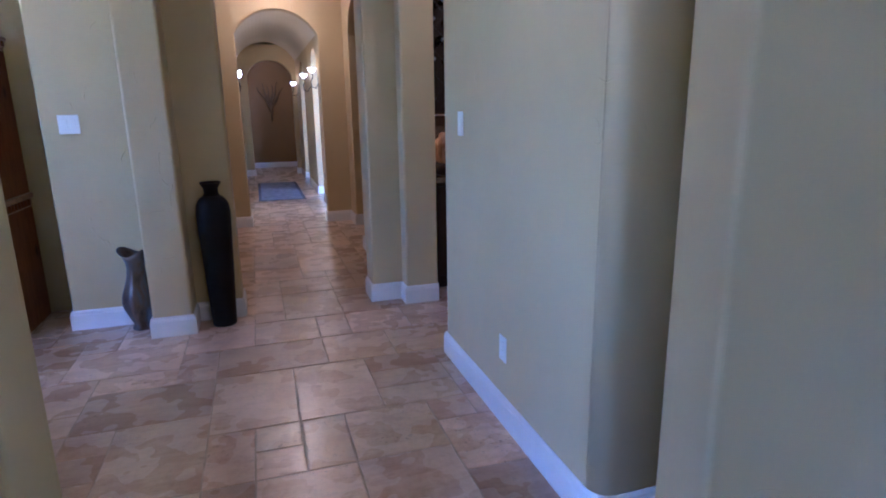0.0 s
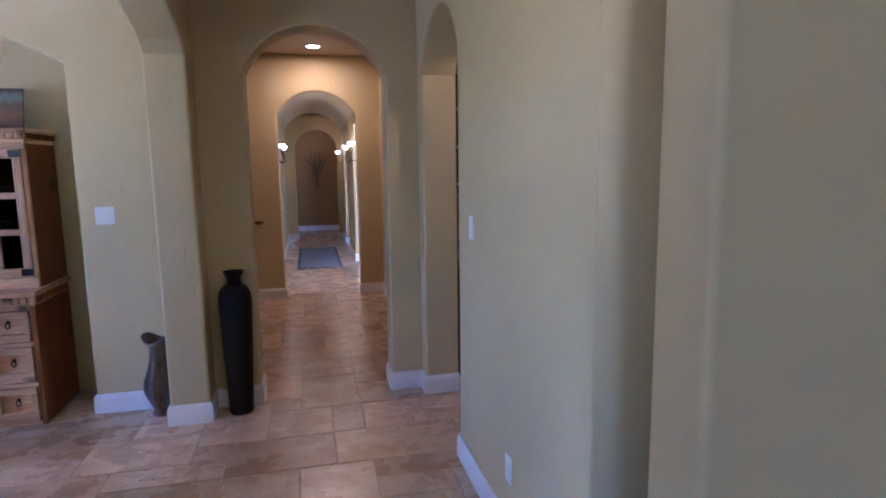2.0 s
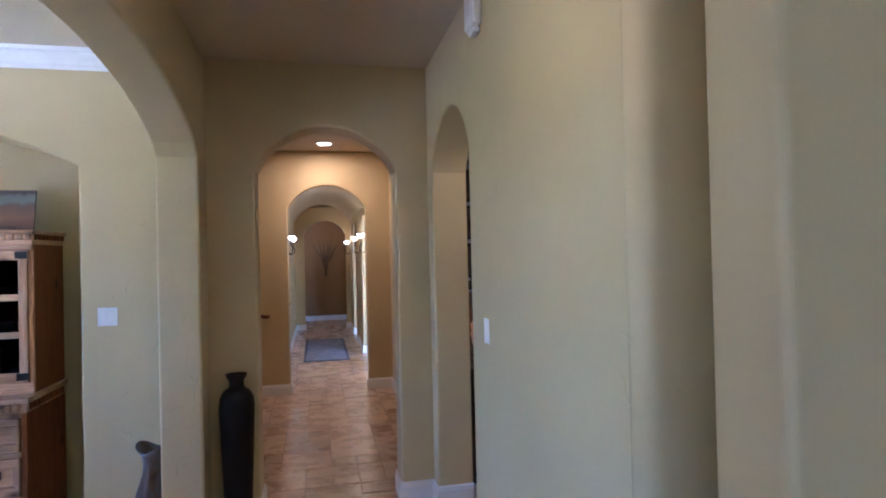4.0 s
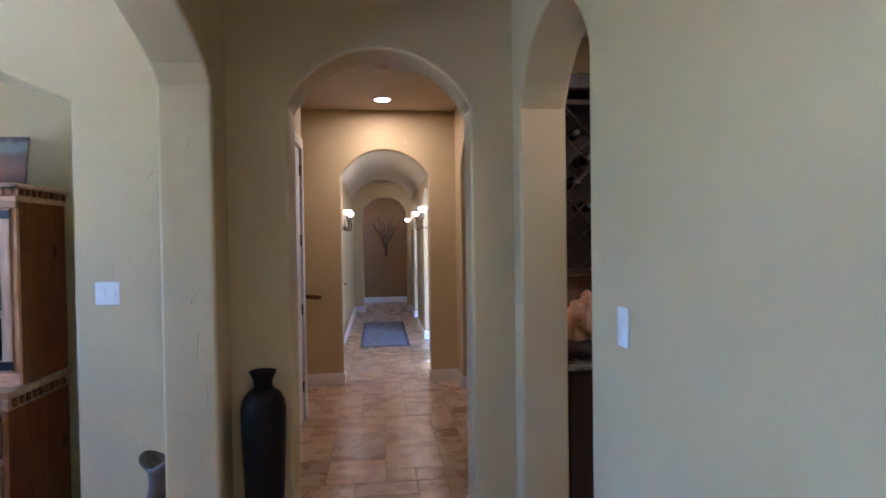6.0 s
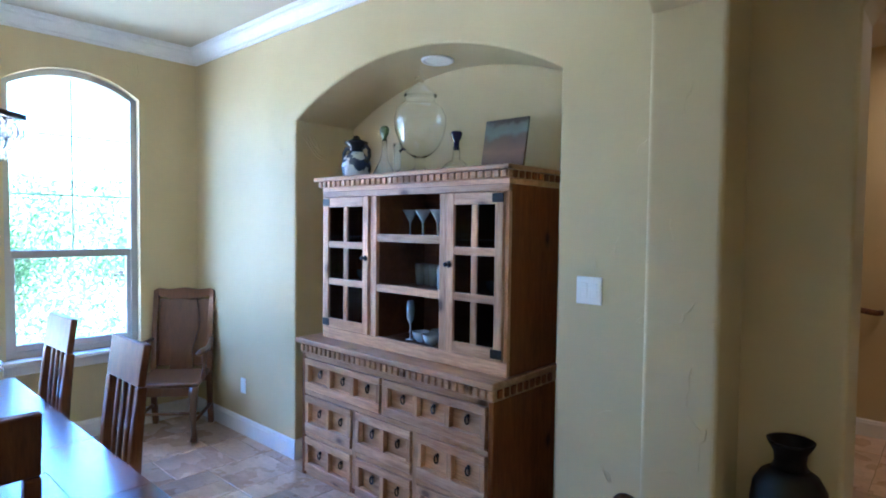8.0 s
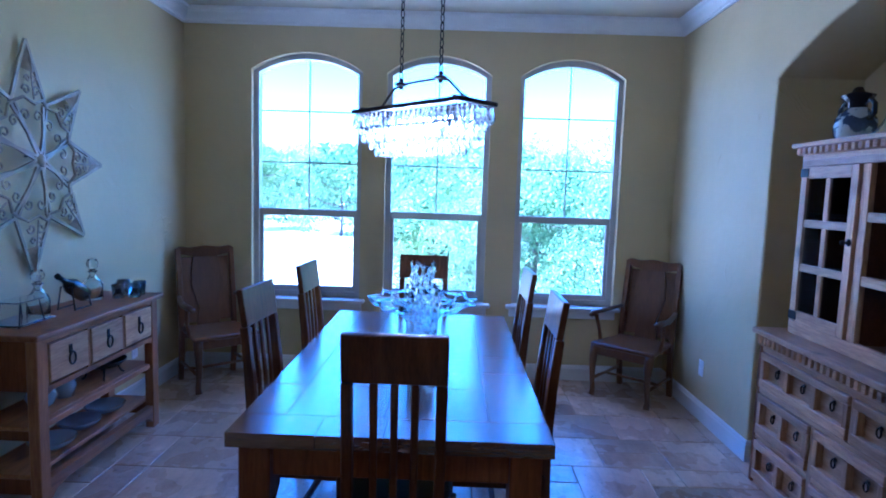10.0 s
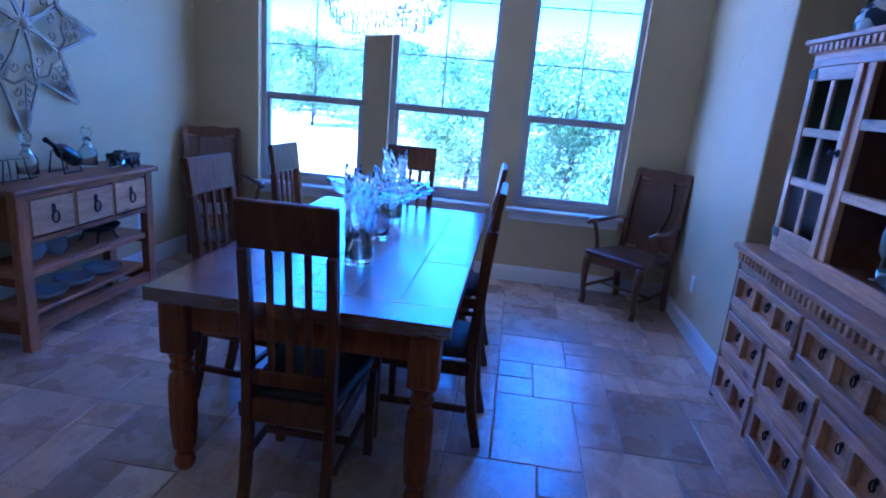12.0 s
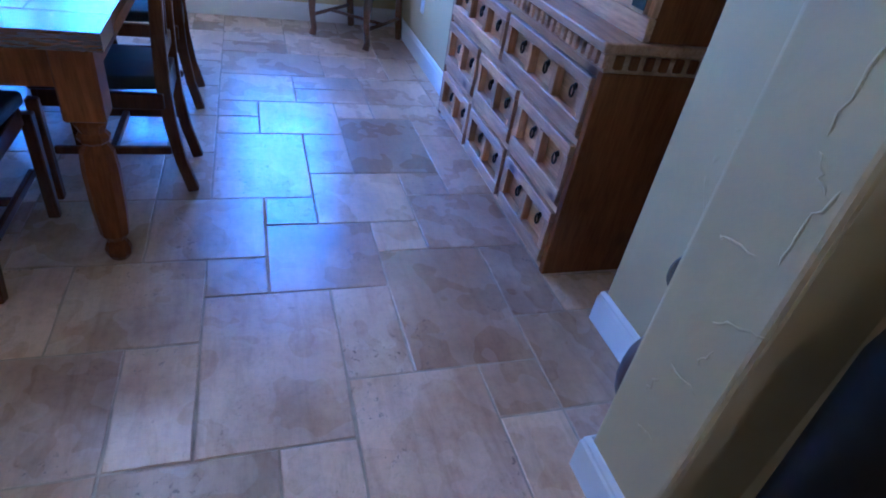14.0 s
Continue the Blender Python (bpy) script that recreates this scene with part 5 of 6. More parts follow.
for v in bm.verts:
    if v.co.z > 0.45:
        v.co.z += 0.012 * (1 - (v.co.x / 0.2) ** 2) * (1 - (v.co.y / 0.22) ** 2)
    if v.co.y < -0.1:
        v.co.x *= 0.82
part("seat", bm, LEATHER, chair, "black leather seat", True)
chair.matrix_basis = pose(-1.79 - 0.262, 5.065, 0, 0, 0, 90)
for x, y, r in ((-2.585, 5.72 - 0.262, 180), (-3.40, 5.70 - 0.262, 182), (-2.60, 4.345 + 0.262, -5), (-3.42, 4.37 + 0.262, -3), (-4.05 + 0.262, 5.045, -90)):
    copy_thing(chair, pose(x, y, 0, 0, 0, r))

# ---- armchairs in the corners ----
arm = thing("armchair", (-4.625, 6.73, 0), "brown wooden armchair with a solid splat and curved arms", "armchair", "armchairs in the corners", 229)
bm = block(-0.26, -0.22, 0.42, 0.26, 0.25, 0.452, 0.012, 2)
for v in bm.verts:
    if v.co.y < 0:
        v.co.x *= 0.84
part("seat", bm, ARM_WOOD, arm)
back = [(-0.215, 0.45), (-0.235, 0.65), (-0.262, 0.86), (-0.30, 1.075)]
for s in (-1, 1):
    part("back_post", swept([(-0.25, 0.0), (-0.215, 0.2), (-0.205, 0.42)] + back, 0.04, *sorted((s * 0.195, s * 0.235))), ARM_WOOD, arm)
    leg = []
    for k in range(9):
        t = k / 8
        leg.append((s * 0.225, 0.235 + 0.03 * math.sin(t * 3.1) - 0.02 * t * t + (0.035 if k == 8 else 0), 0.42 * (1 - t) + 0.018 * t))
    part("front_leg", tube(leg, [0.034, 0.034, 0.031, 0.027, 0.024, 0.022, 0.02, 0.021, 0.026], 10), ARM_WOOD, arm, smooth=True)
    a = [(s * 0.22, -0.25, 0.70), (s * 0.25, -0.12, 0.685), (s * 0.275, 0.05, 0.67), (s * 0.275, 0.18, 0.68), (s * 0.262, 0.25, 0.665)]
    bm = tube(a, [0.018, 0.02, 0.024, 0.028, 0.022], 10)
    for v in bm.verts:
        v.co.z = 0.675 + (v.co.z - 0.675) * 0.75
    part("arm", bm, ARM_WOOD, arm, smooth=True)
    part("arm_support", tube([(s * 0.245, 0.10, 0.43), (s * 0.262, 0.10, 0.53), (s * 0.272, 0.15, 0.66)], [0.018, 0.014, 0.017], 8), ARM_WOOD, arm, smooth=True)
    part("side_stretcher", tube([(s * 0.22, -0.21, 0.16), (s * 0.225, 0.25, 0.16)], 0.013, 8), ARM_WOOD, arm, smooth=True)
part("cross_stretcher", tube([(-0.222, 0.03, 0.16), (0.222, 0.03, 0.16)], 0.012, 8), ARM_WOOD, arm, smooth=True)
for y0, y1 in ((0.225, 0.245), (-0.215, -0.195)):
    part("seat_rail", block(-0.2, y0, 0.355, 0.2, y1, 0.42, 0.004), ARM_WOOD, arm)
crest = prism([(-0.235, 1.04), (-0.235, 1.075), (-0.2, 1.095), (-0.12, 1.085), (0.0, 1.10), (0.12, 1.085), (0.2, 1.095), (0.235, 1.075), (0.235, 1.04), (0.1, 1.01), (-0.1, 1.01)], -0.31, -0.28, "y")
part("crest_rail", crest, ARM_WOOD, arm)
bm = bmesh.new()
prof = [(-0.09, 0.452), (-0.075, 0.6), (-0.125, 0.78), (-0.115, 0.92), (-0.095, 1.012), (0.095, 1.012), (0.115, 0.92), (0.125, 0.78), (0.075, 0.6), (0.09, 0.452)]
prism(prof, -0.012, 0.012, "y", bm)
for v in bm.verts:
    v.co.y += -0.21 - 0.085 * max(0.0, (v.co.z - 0.452) / 0.56) ** 1.2
part("splat", bm, ARM_WOOD, arm)
bm = swept([(-0.227 - 0.085 * max(0.0, (z - 0.452) / 0.56) ** 1.2, z) for z in (0.47, 0.58, 0.69, 0.80, 0.91, 1.005)], 0.01, -0.194, 0.194)
part("back_panel", bm, ARM_WOOD, arm, "dark panel behind the splat")
copy_thing(arm, pose(-4.60, 3.36, 0, 0, 0, 311))

# ---- the side table under the star ----
RUSTIC_X = wood("rustic_wood_x", (0.16, 0.056, 0.012), (0.30, 0.115, 0.026), (0.43, 0.185, 0.05), 0.48, 0, 1, 0.2, True)
RUSTIC_Z = wood("rustic_wood_z", (0.16, 0.056, 0.012), (0.30, 0.115, 0.026), (0.43, 0.185, 0.05), 0.48, 2, 1, 0.2, True)
PY0, PY1 = 2.955, 3.31
side = thing("side_table", (0, 0, 0), "rustic pine side table with three drawers and open shelves", "side table")
SX0, SX1, SZ = -3.76, -2.655, 0.885
part("top", block(SX0 - 0.035, PY0 - 0.015, SZ - 0.03, SX1 + 0.035, PY1 + 0.03, SZ, 0.008, 2), RUSTIC_X, side)
for x0, x1 in ((SX0, SX0 + 0.07), (SX1 - 0.07, SX1)):
    for y0, y1 in ((PY0, PY0 + 0.06), (PY1 - 0.055, PY1)):
        part("leg", block(x0, y0, 0.0, x1, y1, SZ - 0.031, 0.004), RUSTIC_Z, side)
    for z0, z1 in ((0.60, SZ - 0.032), (0.36, 0.41), (0.09, 0.17)):
        part("side_rail", block(x0 + 0.012, PY0 + 0.061, z0, x1 - 0.012, PY1 - 0.056, z1, 0.003), PINE_SHADED, side)
part("drawer_rail", block(SX0 + 0.071, PY1 - 0.05, SZ - 0.062, SX1 - 0.071, PY1 - 0.004, SZ - 0.032, 0.003), RUSTIC_X, side)
bm = prism([(SX0 + 0.071, 0.612), (SX0 + 0.071, 0.57), (SX0 + 0.11, 0.585), (SX1 - 0.11, 0.585), (SX1 - 0.071, 0.57), (SX1 - 0.071, 0.612)], PY1 - 0.05, PY1 - 0.004, "y")
part("drawer_rail", bm, RUSTIC_X, side)
bm = prism([(SX0 + 0.071, 0.15), (SX0 + 0.071, 0.04), (SX0 + 0.12, 0.08), (SX0 + 0.2, 0.095), (SX1 - 0.2, 0.095), (SX1 - 0.12, 0.08), (SX1 - 0.071, 0.04), (SX1 - 0.071, 0.15)], PY1 - 0.045, PY1 - 0.004, "y")
part("shaped_rail", bm, RUSTIC_X, side)
part("back_panel", block(SX0 + 0.071, PY0 + 0.005, 0.60, SX1 - 0.071, PY0 + 0.02, SZ - 0.032), PINE_SHADED, side)
for z in (0.41, 0.17):
    part("shelf", block(SX0 + 0.008, PY0 + 0.01, z, SX1 - 0.008, PY1 - 0.058, z + 0.022, 0.003), RUSTIC_X, side)
part("shelf_edge", block(SX0 + 0.071, PY1 - 0.057, 0.40, SX1 - 0.071, PY1 - 0.02, 0.432, 0.003), RUSTIC_X, side)
wd = (SX1 - SX0 - 0.142)
for k in range(3):
    x0 = SX0 + 0.071 + wd * k / 3 + 0.014
    x1 = SX0 + 0.071 + wd * (k + 1) / 3 - 0.014
    d = part("drawer", block(x0, PY1 - 0.05, 0.626, x1, PY1 + 0.004, SZ - 0.068, 0.004), PINE_X, side, "paler pine drawer")
    c, z = (x0 + x1) / 2, 0.745
    part("escutcheon", block(c - 0.012, PY1 + 0.0045, z - 0.01, c + 0.012, PY1 + 0.008, z + 0.035, 0.003), IRON, d)
    pts = [(c + 0.024 * math.sin(a), PY1 + 0.016, z - 0.035 - 0.032 * math.cos(a)) for a in [q / 14 * 2 * math.pi for q in range(14)]]
    part("ring_pull", tube(pts, 0.005, 6, None, True), IRON, d, "black iron ring pull", True)
    part("divider", block(x1 + 0.001, PY1 - 0.05, 0.613, x1 + 0.026, PY1 - 0.003, SZ - 0.063, 0.002), RUSTIC_Z, side)

stand = thing("tiered_tray", (-2.84, 3.10, SZ), "small two-tier glass tray on iron legs", "tray")
part("lower_tray", block(-0.13, -0.09, 0.012, 0.13, 0.09, 0.022, 0.004), CLEAR, stand)
part("upper_tray", block(-0.10, -0.07, 0.118, 0.10, 0.07, 0.127, 0.004), CLEAR, stand)
for x in (-0.08, 0.08):
    for y in (-0.055, 0.055):
        part("leg", tube([(x * 1.15, y * 1.1, 0.0), (x, y, 0.03), (x * 0.8, y * 0.9, 0.117)], 0.004, 6), IRON, stand)
DEC = [(0, 0), (0.05, 0), (0.055, 0.01), (0.055, 0.09), (0.045, 0.115), (0.02, 0.135), (0.018, 0.165), (0.03, 0.175), (0.022, 0.178), (0.012, 0.165), (0.04, 0.11), (0.049, 0.09), (0.048, 0.014), (0, 0.012)]


def decanter(x, y):
    d = glassware("crystal_decanter", (x, y, SZ), DEC, "cut crystal decanter with a round stopper", "decanter", "decanters", CRYSTAL, 12)
    part("stopper", lathe([(0, 0.16), (0.011, 0.16), (0.012, 0.18), (0.03, 0.20), (0.034, 0.225), (0.022, 0.25), (0, 0.255)], 12), CRYSTAL, d)


decanter(-3.02, 3.06)
decanter(-3.50, 3.05)
first = glassware("crystal_tumbler", (-3.58, 3.16, SZ), [(0, 0), (0.034, 0), (0.04, 0.085), (0.036, 0.085), (0.03, 0.015), (0, 0.013)], "cut crystal whisky tumbler", "glass", "crystal tumblers", CRYSTAL, 12)
for x, y in ((-3.665, 3.14), (-3.62, 3.24), (-3.71, 3.22), (-3.74, 3.10)):
    copy_thing(first, pose(x, y, SZ))
pig = thing("bottle_holder", (-3.24, 3.10, SZ), "black wine bottle lying in an iron holder", "bottle holder")
bm = lathe([(0, 0), (0.042, 0.004), (0.045, 0.02), (0.045, 0.13), (0.03, 0.165), (0.015, 0.19), (0.014, 0.25), (0.017, 0.252), (0.016, 0.268), (0, 0.268)], 18)
bm.transform(Matrix.Translation((-0.1, 0, 0.06)) @ Matrix.Rotation(radians(58), 4, "Y"))
part("bottle", bm, BOTTLE, pig, smooth=True)
bm = tube([(-0.08, -0.05, 0.0), (-0.07, -0.045, 0.06), (-0.07, 0.045, 0.06), (-0.08, 0.05, 0.0)], 0.005, 6)
tube([(0.06, -0.05, 0.0), (0.055, -0.03, 0.13), (0.055, 0.03, 0.13), (0.06, 0.05, 0.0)], 0.005, 6, bm)
tube([(-0.08, 0.05, 0.005), (0.06, 0.05, 0.005)], 0.005, 6, bm)
tube([(-0.08, -0.05, 0.005), (0.06, -0.05, 0.005)], 0.005, 6, bm)
part("cradle", bm, IRON, pig)
ball = glassware("glass_ball", (-2.88, 3.16, 0.432), [(0, 0), (0.03, 0.003), (0.062, 0.035), (0.073, 0.075), (0.06, 0.115), (0.025, 0.14), (0, 0.142)], "clear glass ball vase on the shelf", "vase")
jug = glassware("glass_jug", (-3.08, 3.14, 0.432), [(0, 0), (0.05, 0), (0.062, 0.06), (0.045, 0.12), (0.04, 0.15), (0.05, 0.165), (0.046, 0.165), (0.036, 0.15), (0.04, 0.12), (0.056, 0.06), (0, 0.01)], "clear glass jug on the shelf", "jug")
chafe = thing("chafing_stand", (-3.42, 3.15, 0.432), "black iron serving stand with a shallow pan", "serving stand")
part("pan", lathe([(0, 0.075), (0.09, 0.075), (0.125, 0.105), (0.13, 0.105), (0.095, 0.07), (0, 0.068)], 20), IRON, chafe, smooth=True)
for a in (0.7, 2.3, 3.9, 5.5):
    c, s = math.cos(a), math.sin(a)
    part("leg", tube([(0.13 * c, 0.1 * s, 0.006), (0.11 * c, 0.085 * s, 0.02), (0.085 * c, 0.07 * s, 0.07)], 0.006, 6), IRON, chafe)
first = glassware("glass_dish", (-2.95, 3.16, 0.192), [(0, 0), (0.05, 0), (0.10, 0.035), (0.115, 0.06), (0.112, 0.06), (0.095, 0.037), (0, 0.008)], "shallow clear glass dish on the low shelf", "dish", "glass dishes")
for x in (-3.2, -3.44):
    copy_thing(first, pose(x, 3.14, 0.192))

# ---- the metal star ----
STAR = plain("weathered_tin", (0.30, 0.235, 0.155), 0.45, 0.35, 0.4, 14, 0.3)
star = thing("wall_star", (-3.135, DS + 0.015, 1.705), "large eight-pointed openwork metal star on the wall", "wall decoration")
SHORT, LONG = 0.585, 0.63


def star_point(angle, length):
    """One openwork ray: a folded outline, a bar and scrolls, in the x-z plane with the ridge towards the room."""
    w, mid = 0.135, length * 0.46
    bm = bmesh.new()
    tip, cen, l, r = Vector((0, 0.012, length)), Vector((0, 0.075, 0.03)), Vector((-w, 0.02, mid)), Vector((w, 0.02, mid))
    ridge = Vector((0, 0.05, mid))
    for a, b, t in ((cen, l, 0.008), (cen, r, 0.008), (l, tip, 0.009), (r, tip, 0.009)):
        d = (b - a)
        n = Vector((-d.z, 0, d.x)).normalized() * t
        y = Vector((0, 0.006, 0))
        vs = [bm.verts.new(p) for p in (a - n - y, b - n - y, b + n - y, a + n - y, a - n + y, b - n + y, b + n + y, a + n + y)]
        for f in ((0, 1, 2, 3), (7, 6, 5, 4), (0, 4, 5, 1), (1, 5, 6, 2), (2, 6, 7, 3), (3, 7, 4, 0)):
            bm.faces.new([vs[i] for i in f])
    # pierced tip plate
    for s in (-1, 1):
        e0 = l if s < 0 else r
        q0 = tip * 0.55 + e0 * 0.45
        vs = [bm.verts.new(p) for p in (tip, q0, Vector((0, 0.045, q0.z - 0.02)), Vector((0, 0.035, (tip.z + q0.z) / 2)))]
        bm.faces.new(vs)
    tube([l, Vector((-w * 0.5, 0.045, mid + 0.035)), Vector((0, 0.052, mid + 0.005)), Vector((w * 0.5, 0.045, mid + 0.035)), r], 0.008, 6, bm)
    for s in (-1, 1):
        for c, rad, z in ((0.036, 0.03, mid + 0.075), (0.045, 0.032, mid - 0.055), (0.024, 0.02, mid + 0.135)):
            pts = [(s * (c + rad * (1 - k / 22) * math.cos(k * 0.42)), 0.035, z + rad * (1 - k / 22) * math.sin(k * 0.42)) for k in range(17)]
            tube(pts, 0.0055, 5, bm)
    tube([ridge + Vector((0, 0, 0.03)), Vector((0, 0.03, length * 0.86))], 0.005, 5, bm)
    bmesh.ops.recalc_face_normals(bm, faces=bm.faces[:])
    bm.transform(Matrix.Rotation(angle, 4, "Y"))
    return bm


for k in range(8):
    part("ray", star_point(k * math.pi / 4, LONG if k % 2 == 0 else SHORT + 0.03), STAR, star)
bm = lathe([(0, 0.095), (0.02, 0.092), (0.035, 0.08), (0.04, 0.065), (0, 0.06)], 16)
bm.transform(Matrix.Rotation(radians(-90), 4, "X"))
part("boss", bm, STAR, star, smooth=True)
part("hanger", tube([(0, -0.014, 0.02), (0, 0.06, 0.02)], 0.006, 6), IRON, star)

# ---- glass pieces on the table ----
rnd = random.Random(5)


def bark_vase(x, y, turn):
    """A cylinder vase whose upper part is a lattice of wavy glass strands."""
    v = thing("glass_vase", (x, y, TZ + 0.002), "clear glass vase with a rough lattice of strands", "vase", "lattice vases", turn)
    part("cup", lathe([(0, 0), (0.058, 0), (0.06, 0.006), (0.06, 0.15), (0.054, 0.152), (0.053, 0.03), (0, 0.026)], 28), CRYSTAL, v, smooth=True)
    for k in range(17):
        a0, sway, h = k / 17 * 6.283, rnd.uniform(0.2, 0.38) * rnd.choice((-1, 1)), rnd.uniform(0.385, 0.43)
        pts = []
        for j in range(13):
            t = j / 12
            a = a0 + sway * math.sin(t * 7 + k * 1.9)
            r = 0.058 + 0.008 * t + 0.006 * math.sin(t * 11 + k * 2.3)
            pts.append((r * math.cos(a), r * math.sin(a), 0.12 + (h - 0.12) * t))
        part("strand", tube(pts, [0.0062 + 0.002 * math.sin(j * 1.7 + k) for j in range(13)], 7), CRYSTAL, v, smooth=True)
    for k in range(4):
        pts = [((0.06 + 0.006 * math.sin(q * 2.1 + k)) * math.cos(q / 16 * 6.283), (0.06 + 0.006 * math.sin(q * 2.1 + k)) * math.sin(q / 16 * 6.283), 0.17 + 0.055 * k + 0.018 * math.sin(q * 1.7 + k * 2)) for q in range(16)]
        part("ring", tube(pts, 0.006, 6, None, True), CRYSTAL, v, smooth=True)


bark_vase(-2.49, 5.115, 0)
bark_vase(-3.37, 5.07, 40)
bowl = thing("glass_centrepiece", (-2.97, 5.09, TZ + 0.002), "wide woven glass bowl on a clear cylinder foot", "bowl")
part("foot", lathe([(0, 0), (0.06, 0), (0.062, 0.006), (0.055, 0.10), (0.05, 0.17), (0.045, 0.17), (0.049, 0.10), (0.052, 0.02), (0, 0.018)], 28), CRYSTAL, bowl, smooth=True)
for k in range(18):
    a0 = k / 18 * 6.283
    s = rnd.choice((-1, 1)) * rnd.uniform(0.25, 0.5)
    R = rnd.uniform(0.25, 0.29)
    pts = []
    for j in range(11):
        t = j / 10
        a = a0 + s * math.sin(t * 5 + k)
        r = 0.045 + (R - 0.045) * t ** 1.15
        pts.append((r * math.cos(a), r * math.sin(a), 0.165 + 0.11 * t + 0.012 * math.sin(t * 12 + k)))
    part("strand", tube(pts, 0.0075, 7), CRYSTAL, bowl, smooth=True)
for k, R in enumerate((0.12, 0.19, 0.26)):
    pts = [((R + 0.02 * math.sin(q * 1.9 + k)) * math.cos(q / 26 * 6.283), (R + 0.02 * math.sin(q * 1.9 + k)) * math.sin(q / 26 * 6.283), 0.19 + 0.10 * (R - 0.045) / 0.245 + 0.01 * math.sin(q * 2.3)) for q in range(26)]
    part("ring", tube(pts, 0.008, 7, None, True), CRYSTAL, bowl, smooth=True)

# ---- the chandelier ----
cx, cy, cz = -2.943, 5.05, 2.0
ch = thing("chandelier", (cx, cy, cz), "rectangular dark bronze chandelier with tiers of glass drops", "chandelier", "", 45)
L, W = 0.40, 0.125
bm = block(-L, -W, 0.0, L, -W + 0.02, 0.021, 0.003)
block(-L, W - 0.02, 0.0, L, W, 0.021, 0.003, bm=bm)
block(-L, -W + 0.0205, 0.0, -L + 0.02, W - 0.0205, 0.021, 0.003, bm=bm)
block(L - 0.02, -W + 0.0205, 0.0, L, W - 0.0205, 0.021, 0.003, bm=bm)
part("frame", bm, BRONZE, ch)
for tier, (l, w, z) in enumerate(((0.34, 0.095, -0.075), (0.27, 0.06, -0.145))):
    bm = tube([(-l, -w, z), (l, -w, z), (l, w, z), (-l, w, z)], 0.005, 6, None, True)
    for x in (-l, l):
        for y in (-w, w):
            tube([(x, y, z), (x * 1.08, y * 1.15, 0.002)], 0.003, 5, bm)
    part("tier_frame", bm, BRONZE, ch)
for y in (0.0,):
    pts = [(-L + 0.06, 0, 0.025), (-L + 0.11, 0, 0.05), (-L + 0.2, 0, 0.125), (-L + 0.27, 0, 0.14), (0, 0, 0.142), (L - 0.27, 0, 0.14), (L - 0.2, 0, 0.125), (L - 0.11, 0, 0.05), (L - 0.06, 0, 0.025)]
    part("yoke", tube(pts, 0.007, 8), BRONZE, ch, smooth=True)
    for x in (-L + 0.06, L - 0.06):
        part("yoke_foot", block(x - 0.012, -W + 0.02, 0.015, x + 0.012, W - 0.02, 0.032, 0.003), BRONZE, ch)
for x in (-0.145, 0.145):
    bm = lathe([(0, 0.115), (0.012, 0.12), (0.014, 0.13), (0.032, 0.136), (0.034, 0.147), (0.014, 0.153), (0.012, 0.168), (0, 0.175)], 8, at=(x, 0, 0))
    part("finial", bm, BRONZE, ch)
    bm = bmesh.new()
    n = 23
    for k in range(n):
        z = 0.185 + k * 0.0378
        pts = []
        for q in range(8):
            a = q / 8 * 6.283
            u, h = 0.010 * math.cos(a), 0.022 * math.sin(a)
            pts.append((x + (u if k % 2 else 0), 0 if k % 2 else u, z + h))
        tube(pts, 0.0032, 5, bm, True)
    part("chain", bm, IRON, ch, "black iron chain")
    part("canopy", lathe([(0, 1.03), (0.02, 1.032), (0.05, 1.055), (0.06, 1.0685), (0, 1.0685)], 20, at=(x, 0, 0)), BRONZE, ch, smooth=True)
drop_mesh = None
for l, w, z, n_l, n_w, s in ((L - 0.01, W - 0.01, -0.001, 22, 7, 1.15), (0.365, 0.105, -0.04, 17, 5, 1.1), (0.34, 0.095, -0.078, 18, 6, 1.15), (0.305, 0.078, -0.112, 14, 4, 1.1), (0.27, 0.06, -0.148, 15, 5, 1.1), (0.25, 0.03, -0.15, 12, 2, 1.05)):
    spots = []
    for k in range(n_l):
        x = -l + 2 * l * (k + 0.5) / n_l
        spots += [(x, -w), (x, w)]
    for k in range(n_w):
        y = -w + 2 * w * (k + 0.5) / n_w
        spots += [(-l, y), (l, y)]
    for x, y in spots:
        if drop_mesh is None:
            ob = part("drop", lathe([(0, 0), (0.004, -0.006), (0.005, -0.014), (0.0125, -0.042), (0.0135, -0.052), (0.008, -0.064), (0, -0.068)], 8), DROP, ch)
            drop_mesh = ob.data
        else:
            ob = new("drop", drop_mesh)
            ob.parent = ch
        ob.matrix_basis = Matrix.LocRotScale((x, y, z), Euler((0, 0, rnd.uniform(0, 3))), (s, s, s))
for x in (-0.22, -0.075, 0.075, 0.22):
    part("bulb", lathe([(0, -0.11), (0.012, -0.104), (0.017, -0.085), (0.011, -0.05), (0.008, -0.03), (0, -0.03)], 10, at=(x, 0, 0)), CANDLE_BULB, ch, "lit candle bulb", True)
lamp("chandelier_light", (cx, cy, cz - 0.26), "POINT", 0.4, (1.0, 0.58, 0.25), 0.12)
lamp("chandelier_light", (cx, cy, cz - 0.075), "POINT", 0.3, (1.0, 0.66, 0.40), 0.03)
part("bulb_bar", tube([(-0.38, 0, 0.006), (0.38, 0, 0.006)], 0.008, 6), BRONZE, ch)
for x in (-0.22, -0.075, 0.075, 0.22):
    part("socket", lathe([(0.01, -0.032), (0.011, 0.0), (0, 0.0)], 10, at=(x, 0, 0)), BRONZE, ch)

